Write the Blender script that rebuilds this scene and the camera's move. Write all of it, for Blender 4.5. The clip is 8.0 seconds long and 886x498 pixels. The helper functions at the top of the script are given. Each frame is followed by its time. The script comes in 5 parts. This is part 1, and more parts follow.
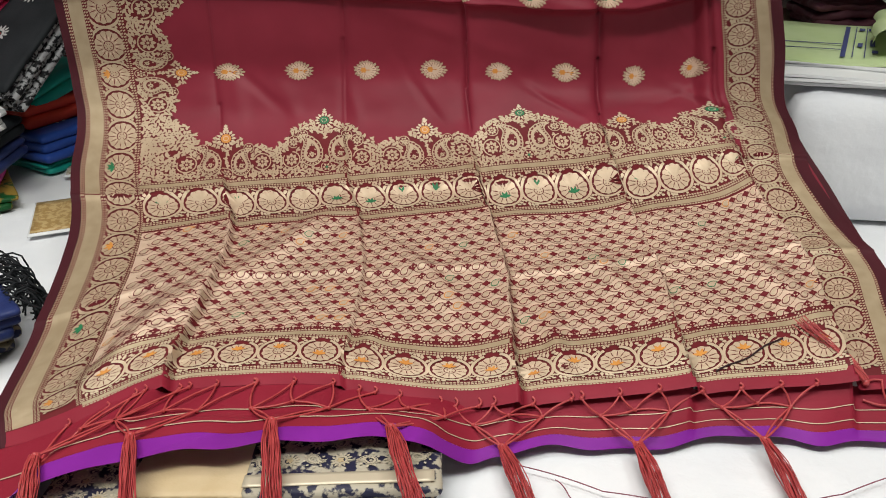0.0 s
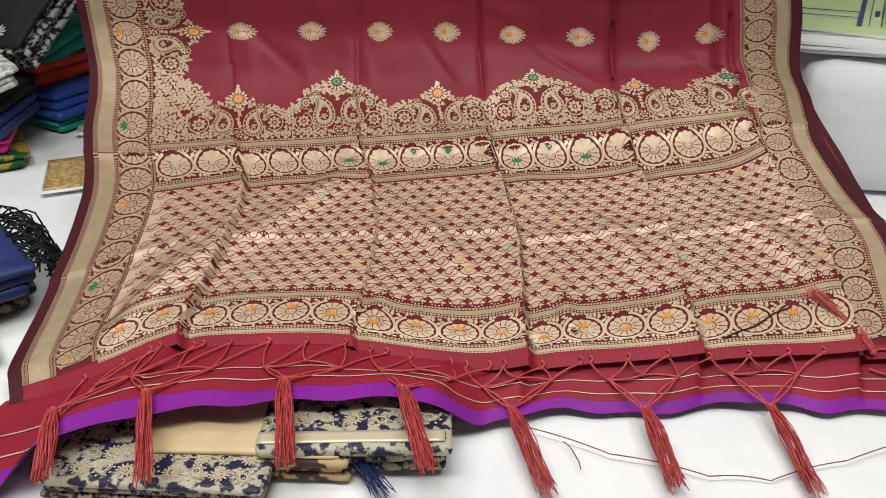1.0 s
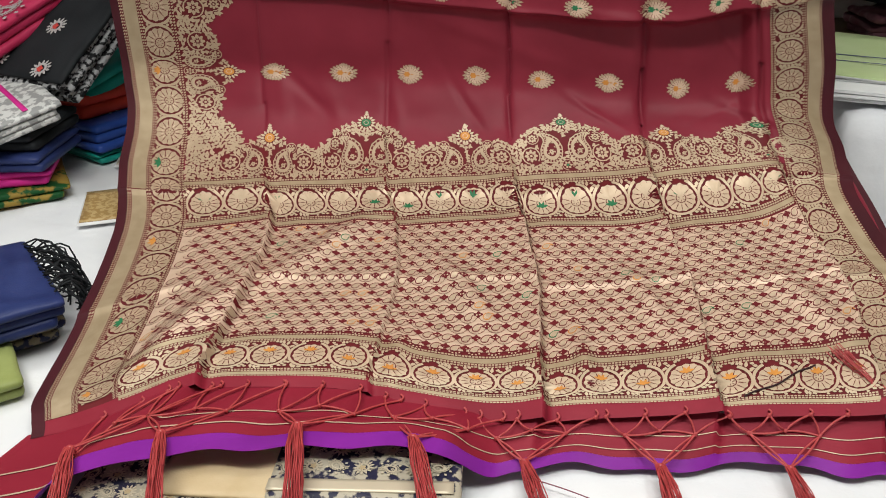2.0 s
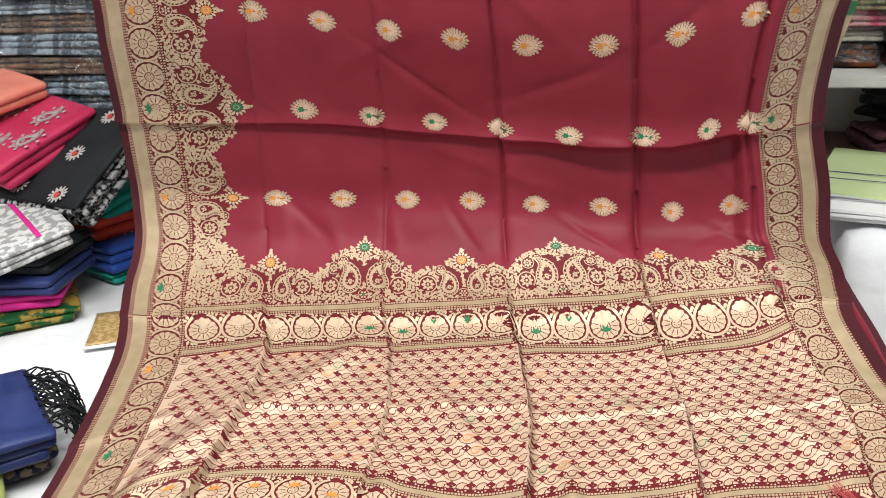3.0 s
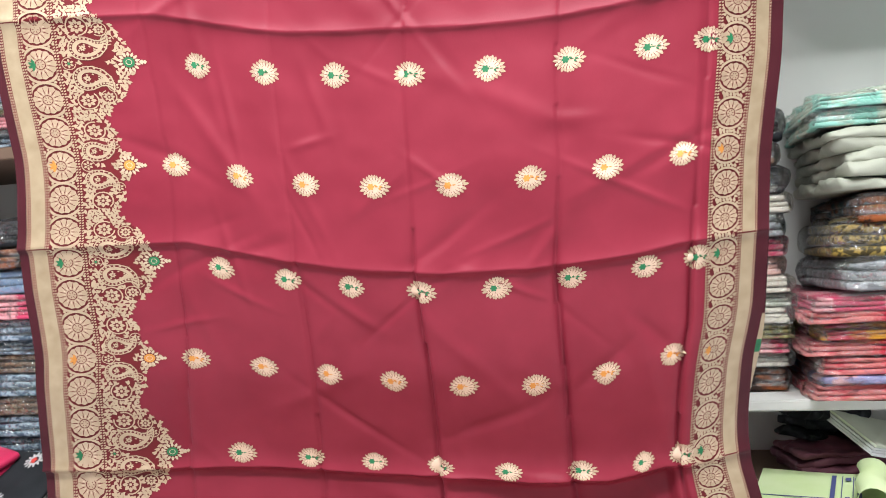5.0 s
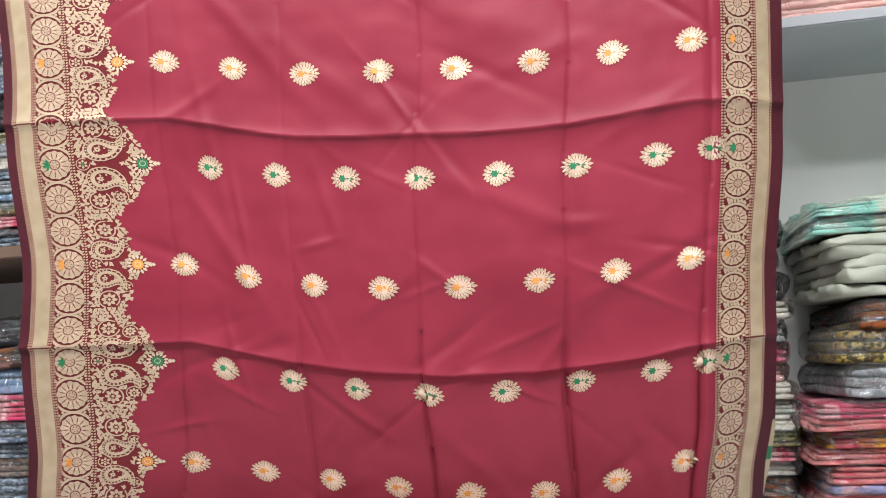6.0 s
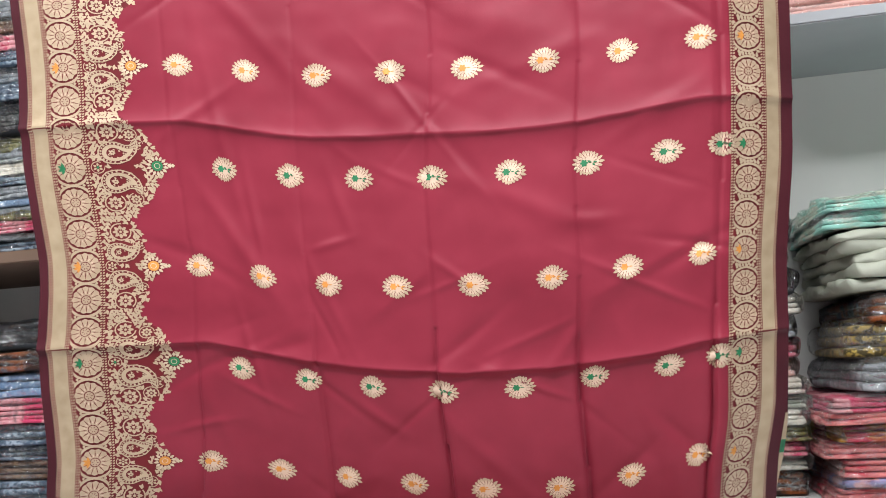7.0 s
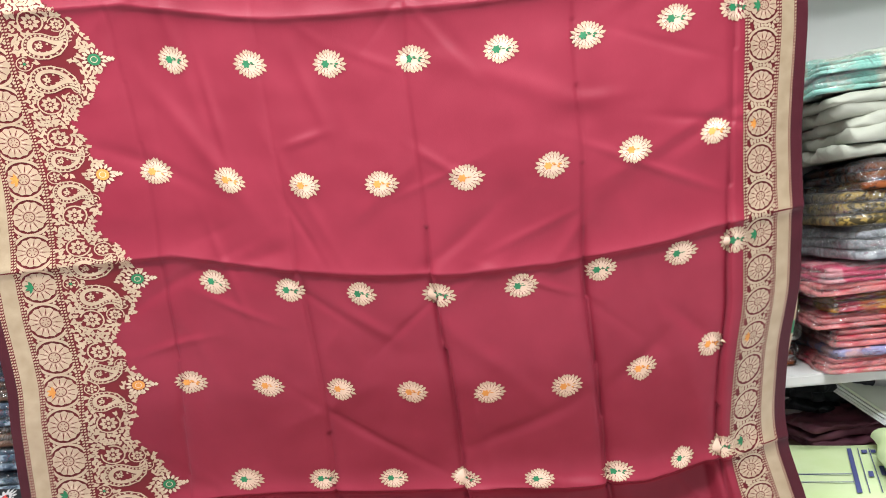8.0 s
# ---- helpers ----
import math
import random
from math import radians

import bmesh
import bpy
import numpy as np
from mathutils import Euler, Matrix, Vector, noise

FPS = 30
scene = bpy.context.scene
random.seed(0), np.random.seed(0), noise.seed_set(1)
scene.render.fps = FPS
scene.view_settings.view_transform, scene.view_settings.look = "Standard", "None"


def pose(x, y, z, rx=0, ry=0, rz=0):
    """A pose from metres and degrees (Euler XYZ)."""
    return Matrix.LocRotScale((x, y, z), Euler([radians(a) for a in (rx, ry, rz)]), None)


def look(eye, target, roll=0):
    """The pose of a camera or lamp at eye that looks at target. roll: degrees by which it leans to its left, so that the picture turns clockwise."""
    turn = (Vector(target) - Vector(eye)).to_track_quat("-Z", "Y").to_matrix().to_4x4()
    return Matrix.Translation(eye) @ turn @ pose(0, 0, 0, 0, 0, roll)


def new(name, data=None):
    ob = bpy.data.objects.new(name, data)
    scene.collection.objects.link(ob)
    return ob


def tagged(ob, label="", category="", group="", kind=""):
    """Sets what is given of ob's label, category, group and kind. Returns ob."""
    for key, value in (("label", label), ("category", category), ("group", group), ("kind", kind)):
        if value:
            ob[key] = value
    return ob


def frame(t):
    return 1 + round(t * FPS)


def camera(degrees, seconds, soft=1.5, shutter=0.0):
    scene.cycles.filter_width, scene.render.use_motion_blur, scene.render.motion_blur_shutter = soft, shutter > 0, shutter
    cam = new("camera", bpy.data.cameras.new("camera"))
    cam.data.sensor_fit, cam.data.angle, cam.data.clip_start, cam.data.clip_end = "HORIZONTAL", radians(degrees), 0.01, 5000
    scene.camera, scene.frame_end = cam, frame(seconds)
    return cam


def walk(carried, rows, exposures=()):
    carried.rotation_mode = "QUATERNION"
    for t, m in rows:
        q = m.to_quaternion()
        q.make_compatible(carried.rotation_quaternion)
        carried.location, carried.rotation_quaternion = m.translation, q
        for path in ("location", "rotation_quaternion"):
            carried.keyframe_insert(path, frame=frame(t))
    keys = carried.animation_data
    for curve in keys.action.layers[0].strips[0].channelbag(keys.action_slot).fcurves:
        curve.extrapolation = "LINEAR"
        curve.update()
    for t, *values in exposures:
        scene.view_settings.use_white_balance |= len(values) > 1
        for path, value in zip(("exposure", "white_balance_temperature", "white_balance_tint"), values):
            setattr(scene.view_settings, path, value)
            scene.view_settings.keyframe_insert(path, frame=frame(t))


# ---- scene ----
cam = camera(54.6, 8.0, soft=1.0)
PATH = [
    (0, (0.24, -1.249, 0.62), (-0.136, 0.516, -0.244), -1.9),
    (0.5, (0.226, -1.255, 0.619), (-0.131, 0.483, -0.304), -0.9),
    (1, (0.233, -1.256, 0.623), (-0.149, 0.468, -0.316), -1.2),
    (1.2, (0.224, -1.261, 0.626), (-0.156, 0.466, -0.308), -0.7),
    (2.3, (0.273, -1.234, 0.649), (-0.244, 0.517, -0.168), -1.3),
    (2.5, (0.28, -1.236, 0.639), (-0.249, 0.539, -0.116), -1.2),
    (3, (0.314, -1.205, 0.683), (-0.265, 0.587, 0.011), -2.6),
    (3.5, (0.325, -1.213, 0.681), (-0.249, 0.639, 0.19), -3.0),
    (4, (0.33, -1.23, 0.694), (-0.206, 0.669, 0.371), -3.4),
    (4.5, (0.33, -1.24, 0.699), (-0.156, 0.696, 0.577), -3.6),
    (5, (0.306, -1.233, 0.731), (-0.112, 0.723, 0.754), -3.3),
    (5.2, (0.288, -1.228, 0.733), (-0.101, 0.732, 0.815), -3.0),
    (6.3, (0.277, -1.26, 0.724), (-0.099, 0.681, 1.027), -2.8),
    (6.5, (0.28, -1.271, 0.722), (-0.109, 0.665, 1.037), -2.7),
    (7, (0.266, -1.255, 0.722), (-0.118, 0.689, 0.991), -3.4),
    (7.5, (0.225, -1.22, 0.733), (-0.101, 0.746, 0.892), -5.1),
    (8, (0.18, -1.158, 0.767), (-0.095, 0.822, 0.73), -6.8),
]
EXPOSURES = [(0.0, -0.33, 6420, 5), (1.2, -0.33, 6420, 5), (2.3, -0.28, 6420, 5), (2.7, -0.05, 6420, 5), (3.1, 0.35, 6300, 6), (3.5, 0.68, 6200, 6), (4.5, 0.9, 6060, 8),
             (5.2, 0.78, 6020, 8), (6.3, 0.47, 6000, 9), (7.0, 0.47, 6000, 9), (8.0, 0.87, 6000, 9)]
walk(cam, [(t, look(eye, target, roll)) for t, eye, target, roll in PATH], EXPOSURES)

# ---- world and lights ----
world = bpy.data.worlds.new("shop_world")
scene.world = world
world.use_nodes = True
world.node_tree.nodes["Background"].inputs[0].default_value = (0.9, 0.95, 1.0, 1)
world.node_tree.nodes["Background"].inputs[1].default_value = 0.02


def ceiling_lamp(x, y, z, sx, sy, power, colour=(1.0, 0.97, 0.93)):
    data = bpy.data.lights.new("tube_light", "AREA")
    data.shape, data.size, data.size_y, data.energy, data.color = "RECTANGLE", sx, sy, power, colour
    ob = new("tube_light", data)
    ob.matrix_world = pose(x, y, z)
    return ob


# Added unseen lamp below the ceiling, without fixture, to brighten the upright cloth.
ceiling_lamp(0.0, -1.35, 2.4, 1.3, 0.25, 62)
ceiling_lamp(-1.25, -0.9, 2.62, 0.3, 1.2, 26)
ceiling_lamp(1.15, -1.1, 2.62, 0.3, 1.2, 26)
ceiling_lamp(0.2, -0.3, 2.62, 1.3, 0.2, 14)



# ---- materials ----
def mat(name, colour, rough=0.6, metal=0.0, spec=0.4):
    m = bpy.data.materials.new(name)
    m.use_nodes = True
    b = m.node_tree.nodes["Principled BSDF"]
    b.inputs["Base Color"].default_value = (*colour, 1)
    b.inputs["Roughness"].default_value = rough
    b.inputs["Metallic"].default_value = metal
    b.inputs["Specular IOR Level"].default_value = spec
    return m


def node(m, kind, **values):
    n = m.node_tree.nodes.new(kind)
    for key, value in values.items():
        n.inputs[key.replace("_", " ")].default_value = value
    return n


def link(m, a, out, b, into):
    m.node_tree.links.new(a.outputs[out], b.inputs[into])


def two_tone(m, fac_node, fac_out, c1, c2, lo=0.35, hi=0.65):
    """Mixes two colours by a factor into the base colour."""
    ramp = m.node_tree.nodes.new("ShaderNodeValToRGB")
    ramp.color_ramp.elements[0].position, ramp.color_ramp.elements[1].position = lo, hi
    ramp.color_ramp.elements[0].color, ramp.color_ramp.elements[1].color = (*c1, 1), (*c2, 1)
    link(m, fac_node, fac_out, ramp, "Fac")
    link(m, ramp, "Color", m.node_tree.nodes["Principled BSDF"], "Base Color")
    return ramp


def bump(m, height_node, out, strength=0.3, distance=0.001):
    b = node(m, "ShaderNodeBump", Strength=strength, Distance=distance)
    link(m, height_node, out, b, "Height")
    link(m, b, "Normal", m.node_tree.nodes["Principled BSDF"], "Normal")
    return b


def coords(m, kind="Object", scale=(1, 1, 1)):
    c = m.node_tree.nodes.new("ShaderNodeTexCoord")
    p = m.node_tree.nodes.new("ShaderNodeMapping")
    p.inputs["Scale"].default_value = scale
    link(m, c, kind, p, "Vector")
    return p


def silk(name, c1, c2, rough=0.42, sheen=0.02, tint=(1, 0.6, 0.65)):
    """Woven silk, in metres of the cloth's own UV."""
    m = mat(name, c1, rough)
    b = m.node_tree.nodes["Principled BSDF"]
    b.inputs["Specular IOR Level"].default_value = 0.14
    b.inputs["Sheen Weight"].default_value = sheen
    b.inputs["Sheen Roughness"].default_value = 0.35
    b.inputs["Sheen Tint"].default_value = (*tint, 1)
    p = coords(m, "UV")
    n1 = node(m, "ShaderNodeTexNoise", Scale=9.0, Detail=5.0)
    link(m, p, "Vector", n1, "Vector")
    two_tone(m, n1, "Fac", c1, c2, 0.3, 0.7)
    q = coords(m, "UV", (1500, 260, 1))
    n2 = node(m, "ShaderNodeTexNoise", Scale=1.0, Detail=2.0)
    link(m, q, "Vector", n2, "Vector")
    bump(m, n2, "Fac", 0.25, 0.0006)
    return m


def zari(name, c1, c2, metal=0.35, rough=0.42):
    """Metal-thread weave: fine ribs and slow changes of tone."""
    m = mat(name, c1, rough, metal)
    p = coords(m, "UV")
    n1 = node(m, "ShaderNodeTexNoise", Scale=45.0, Detail=4.0)
    link(m, p, "Vector", n1, "Vector")
    two_tone(m, n1, "Fac", c1, c2, 0.3, 0.7)
    q = coords(m, "UV", (300, 1400, 1))
    n2 = node(m, "ShaderNodeTexNoise", Scale=1.0, Detail=2.0)
    link(m, q, "Vector", n2, "Vector")
    bump(m, n2, "Fac", 0.5, 0.0006)
    return m


MAROON = silk("maroon_silk", (0.17, 0.0155, 0.029), (0.215, 0.0225, 0.040), 0.45, 0.0)
WINE = silk("dark_selvedge", (0.045, 0.008, 0.012), (0.065, 0.012, 0.018), 0.6, 0.0)
GROUND = silk("brocade_ground", (0.105, 0.011, 0.014), (0.14, 0.016, 0.020), 0.55, 0.0)
LINING = silk("crimson_lining", (0.2, 0.012, 0.026), (0.25, 0.018, 0.036), 0.55, 0.0)
PURPLE = silk("purple_edge", (0.16, 0.012, 0.22), (0.22, 0.02, 0.3), 0.5, 0.08, (0.9, 0.5, 1))
# Border gold toned down: weaker light on the upright cloth put into colour.
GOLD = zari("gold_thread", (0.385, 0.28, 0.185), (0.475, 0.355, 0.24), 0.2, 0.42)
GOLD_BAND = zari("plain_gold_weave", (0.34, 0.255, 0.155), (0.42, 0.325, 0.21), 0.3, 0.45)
# Same gold lightened, rose below too, for the stronger light on the pallu.
LIT_GOLD = zari("lit_gold_thread", (0.47, 0.355, 0.24), (0.57, 0.44, 0.31), 0.2, 0.4)
PALE = zari("pale_zari", (0.47, 0.35, 0.245), (0.56, 0.43, 0.31), 0.15)
ROSE = zari("rose_zari", (0.55, 0.395, 0.29), (0.66, 0.485, 0.36), 0.2)
ORANGE = zari("orange_thread", (0.50, 0.19, 0.03), (0.62, 0.27, 0.05), 0.0, 0.6)
GREEN = zari("green_thread", (0.012, 0.11, 0.04), (0.02, 0.18, 0.07), 0.0, 0.6)
TASSEL = zari("tassel_thread", (0.33, 0.035, 0.04), (0.46, 0.07, 0.07), 0.0, 0.4)
DARK_LINE = mat("dark_line", (0.03, 0.01, 0.012), 0.8)
RED_THREAD = mat("loose_red_thread", (0.2, 0.05, 0.08), 0.8)

SHEET = mat("white_cotton_sheet", (0.8, 0.8, 0.82), 0.85)
_p = coords(SHEET)
_n = node(SHEET, "ShaderNodeTexNoise", Scale=5.0, Detail=6.0)
link(SHEET, _p, "Vector", _n, "Vector")
two_tone(SHEET, _n, "Fac", (0.66, 0.67, 0.71), (0.74, 0.745, 0.76), 0.3, 0.7)
_n = node(SHEET, "ShaderNodeTexNoise", Scale=14.0, Detail=8.0)
link(SHEET, _p, "Vector", _n, "Vector")
bump(SHEET, _n, "Fac", 0.35, 0.02)


def plaster(name, c1, c2):
    m = mat(name, c1, 0.7)
    p = coords(m)
    n = node(m, "ShaderNodeTexNoise", Scale=2.5, Detail=8.0)
    link(m, p, "Vector", n, "Vector")
    two_tone(m, n, "Fac", c1, c2, 0.3, 0.7)
    bump(m, n, "Fac", 0.2, 0.004)
    return m


# Walls out of view: colour darkened to hold down bounced light.
UNSEEN_DARK = plaster("darkened_unseen_wall", (0.16, 0.15, 0.15), (0.24, 0.23, 0.22))
WALL = plaster("painted_plaster", (0.6, 0.6, 0.57), (0.68, 0.68, 0.65))
BOARD = plaster("grey_laminate", (0.3, 0.31, 0.32), (0.38, 0.39, 0.4))
BROWN = plaster("brown_laminate", (0.12, 0.075, 0.05), (0.17, 0.11, 0.075))

PLASTIC = bpy.data.materials.new("clear_plastic_sleeve")
PLASTIC.use_nodes = True
PLASTIC.node_tree.nodes.remove(PLASTIC.node_tree.nodes["Principled BSDF"])
_clear = node(PLASTIC, "ShaderNodeBsdfTransparent", Color=(0.93, 0.94, 0.95, 1))
_gloss = node(PLASTIC, "ShaderNodeBsdfGlossy", Color=(1, 1, 1, 1), Roughness=0.16)
_fres = node(PLASTIC, "ShaderNodeFresnel", IOR=2.2)
_mix = PLASTIC.node_tree.nodes.new("ShaderNodeMixShader")
_p = coords(PLASTIC)
_n = node(PLASTIC, "ShaderNodeTexNoise", Scale=15.0, Detail=4.0, Distortion=1.6)
_b = node(PLASTIC, "ShaderNodeBump", Strength=1.0, Distance=0.1)
link(PLASTIC, _p, "Vector", _n, "Vector")
link(PLASTIC, _n, "Fac", _b, "Height")
link(PLASTIC, _b, "Normal", _gloss, "Normal")
link(PLASTIC, _b, "Normal", _fres, "Normal")
link(PLASTIC, _fres, "Fac", _mix, "Fac")
PLASTIC.node_tree.links.new(_clear.outputs[0], _mix.inputs[1])
PLASTIC.node_tree.links.new(_gloss.outputs[0], _mix.inputs[2])
PLASTIC.node_tree.links.new(_mix.outputs[0], PLASTIC.node_tree.nodes["Material Output"].inputs["Surface"])


def fabric(name, c1, c2=None, scale=30.0, kind="noise", rough=0.55, sheen=0.0):
    """Folded cloth: a plain, mottled or printed weave."""
    m = mat(name, c1, rough, 0.0, 0.2)
    b = m.node_tree.nodes["Principled BSDF"]
    b.inputs["Sheen Weight"].default_value = sheen
    c2 = c2 or tuple(min(1, v * 1.5 + 0.01) for v in c1)
    p = coords(m)
    if kind == "print":
        n = node(m, "ShaderNodeTexVoronoi", Scale=scale)
        link(m, p, "Vector", n, "Vector")
        two_tone(m, n, "Distance", c2, c1, 0.3, 0.42)
    else:
        n = node(m, "ShaderNodeTexNoise", Scale=scale, Detail=5.0)
        link(m, p, "Vector", n, "Vector")
        lo, hi = (0.47, 0.53) if kind == "blotch" else (0.3, 0.7)
        two_tone(m, n, "Fac", c1, c2, lo, hi)
    w = node(m, "ShaderNodeTexNoise", Scale=420.0, Detail=2.0)
    link(m, p, "Vector", w, "Vector")
    bump(m, w, "Fac", 0.3, 0.0012)
    return m


# ---- small mesh helpers ----
def mesh_object(name, verts, faces, material, uv=None, smooth=True):
    me = bpy.data.meshes.new(name)
    me.from_pydata(verts, [], faces)
    mats = material if isinstance(material, (list, tuple)) else [material]
    for m in mats:
        me.materials.append(m)
    if uv is not None:
        layer = me.uv_layers.new(name="UVMap")
        idx = np.empty(len(me.loops), dtype=np.int32)
        me.loops.foreach_get("vertex_index", idx)
        layer.data.foreach_set("uv", np.asarray(uv, dtype=np.float32)[idx].ravel())
    if smooth:
        me.polygons.foreach_set("use_smooth", np.ones(len(me.polygons), dtype=bool))
    me.update()
    return new(name, me)


def child(ob, parent, label=""):
    ob.parent = parent
    if label:
        ob["label"] = label
    return ob


def part(name, bm, material, parent, label="", smooth=True):
    me = bpy.data.meshes.new(name)
    bm.to_mesh(me)
    bm.free()
    for m in (material if isinstance(material, (list, tuple)) else [material]):
        me.materials.append(m)
    if smooth:
        me.polygons.foreach_set("use_smooth", np.ones(len(me.polygons), dtype=bool))
    return child(new(name, me), parent, label)


def empty(name, m, label, category, group=""):
    ob = new(name)
    ob.matrix_world = m
    return tagged(ob, label, category, group)


def tube(points, radius, sides=5, taper=1.0):
    """Vertices and faces of a round cord along points."""
    pts = [Vector(p) for p in points]
    verts, faces = [], []
    for i, p in enumerate(pts):
        d = (pts[min(i + 1, len(pts) - 1)] - pts[max(i - 1, 0)]).normalized()
        a = d.cross(Vector((0, 0, 1)))
        a = a.normalized() if a.length > 1e-4 else Vector((1, 0, 0))
        b = d.cross(a)
        r = radius * (1 + (taper - 1) * i / max(1, len(pts) - 1))
        for k in range(sides):
            t = 2 * math.pi * k / sides
            verts.append(tuple(p + r * (math.cos(t) * a + math.sin(t) * b)))
        if i:
            o = (i - 1) * sides
            for k in range(sides):
                faces.append((o + k, o + (k + 1) % sides, o + sides + (k + 1) % sides, o + sides + k))
    return verts, faces


def merge(chunks):
    verts, faces = [], []
    for v, f in chunks:
        o = len(verts)
        verts += v
        faces += [tuple(i + o for i in q) for q in f]
    return verts, faces


def slab(w, d, h, r, nx=14, ny=10, nz=4, amp=0.004, seed=0, sag=0.0, freq=6.0):
    """A soft rounded block standing on z = 0, its faces uneven like folded cloth."""
    bm = bmesh.new()
    half = Vector((w / 2, d / 2, h / 2))
    r = min(r, h / 2 * 0.98)
    inner = half - Vector((r, r, r))
    counts = (nx, ny, nz)
    for axis in range(3):
        u, v = (axis + 1) % 3, (axis + 2) % 3
        for sign in (-1, 1):
            grid = []
            for i in range(counts[u] + 1):
                row = []
                for j in range(counts[v] + 1):
                    p = Vector((0, 0, 0))
                    p[axis] = sign * half[axis]
                    p[u] = half[u] * (2 * i / counts[u] - 1)
                    p[v] = half[v] * (2 * j / counts[v] - 1)
                    c = Vector([max(-inner[k], min(inner[k], p[k])) for k in range(3)])
                    e = p - c
                    if e.length > 1e-6:
                        p = c + e.normalized() * r
                    row.append(bm.verts.new(p))
                grid.append(row)
            for i in range(counts[u]):
                for j in range(counts[v]):
                    q = (grid[i][j], grid[i + 1][j], grid[i + 1][j + 1], grid[i][j + 1])
                    bm.faces.new(q if sign > 0 else q[::-1])
    bmesh.ops.remove_doubles(bm, verts=bm.verts, dist=1e-5)
    off = Vector((seed * 3.17, seed * 1.31, seed * 0.77))
    for vert in bm.verts:
        p = vert.co.copy()
        n = noise.noise_vector(p * freq + off) * amp + noise.noise_vector(p * freq * 3.5 + off) * amp * 0.4
        top = (p.z + half.z) / h
        vert.co = p + Vector((n.x, n.y, n.z * (0.2 + 0.8 * top)))
        vert.co.z += half.z - sag * top * ((p.x / half.x) ** 2 + 0.5 * (p.y / half.y) ** 2)
        vert.co.z = max(vert.co.z, 0.0)
    return bm


# ---- the room ----
def box_structure(name, lo, hi, material, bevel=0.0):
    bm = bmesh.new()
    bmesh.ops.create_cube(bm, size=1)
    for v in bm.verts:
        v.co = Vector([lo[k] + (v.co[k] + 0.5) * (hi[k] - lo[k]) for k in range(3)])
    if bevel:
        bmesh.ops.bevel(bm, geom=bm.edges[:], offset=bevel, segments=2, affect="EDGES")
    me = bpy.data.meshes.new(name)
    bm.to_mesh(me)
    bm.free()
    me.materials.append(material)
    return tagged(new(name, me), kind="structure")


box_structure("wall_north", (-2.3, 0.95, -0.1), (2.3, 1.05, 2.8), WALL)
# Three unseen walls, added dark so that little light bounces back.
box_structure("wall_south", (-2.3, -3.0, -0.1), (2.3, -2.9, 2.8), UNSEEN_DARK)
box_structure("wall_west", (-2.4, -3.0, -0.1), (-2.3, 1.05, 2.8), UNSEEN_DARK)
box_structure("wall_east", (2.3, -3.0, -0.1), (2.4, 1.05, 2.8), UNSEEN_DARK)
box_structure("ceiling", (-2.4, -3.0, 2.7), (2.4, 1.05, 2.8), WALL)

# white sheet spread over the whole floor
_nx, _ny = 150, 130
_xs, _ys = np.linspace(-2.3, 2.3, _nx + 1), np.linspace(-2.9, 0.95, _ny + 1)
_v = []
for y in _ys:
    for x in _xs:
        h = 0.5 * noise.noise((x * 3, y * 3, 0)) + 0.5 * noise.noise((x * 9, y * 7, 4))
        ridge = max(0.0, 1 - abs(noise.noise((x * 2.2 + 5, y * 2.6, 1))) * 9)
        _v.append((x, y, -0.006 + 0.004 * h + 0.004 * ridge))
_f = [(j * (_nx + 1) + i, j * (_nx + 1) + i + 1, (j + 1) * (_nx + 1) + i + 1, (j + 1) * (_nx + 1) + i)
      for j in range(_ny) for i in range(_nx)]
tagged(mesh_object("floor", _v, _f, SHEET), "white cotton sheet spread over the shop floor", "floor", kind="structure")


# ---- the saree: one cloth, hanging and running out over the floor ----
R = 0.155           # step from one row of motifs to the next
S_LO, S_HI = -0.078, 2.2
WIDTH = 1.1
PROFILE = [(-0.3, -0.60, 0.006), (-0.16, -0.497, 0.008), (-0.115, -0.476, 0.022), (-0.078, -0.452, 0.042), (0.0, -0.418, 0.058), (0.19, -0.237, 0.095), (0.30, -0.147, 0.115),
           (0.39, -0.077, 0.135), (0.47, 0.005, 0.172), (0.53, 0.052, 0.212), (0.62, 0.09, 0.28), (0.775, 0.085, 0.416), (0.93, 0.03, 0.561), (1.085, 0.0, 0.706),
           (1.24, -0.018, 0.857), (1.395, -0.02, 1.015), (1.55, -0.028, 1.176), (1.8, -0.04, 1.43), (2.3, -0.05, 1.93)]
LEFT = [(-0.3, -0.47), (-0.078, -0.495), (0.0, -0.515), (0.2, -0.556), (0.4, -0.603), (0.62, -0.625), (0.9, -0.62), (1.2, -0.602), (1.4, -0.602), (1.6, -0.617), (2.2, -0.67)]
RIGHT = [(-0.3, 0.61), (0.0, 0.598), (0.2, 0.585), (0.4, 0.552), (0.62, 0.508), (0.9, 0.50), (1.15, 0.505), (1.4, 0.507), (1.6, 0.52), (2.2, 0.54)]
FOLDS = [0.212, 0.405, 0.60, 0.80, 0.995]      # upright fold lines, measured across the cloth
CREASES = [0.19, 0.402, 0.752, 1.112, 1.458, 1.81]   # level fold lines, measured along it


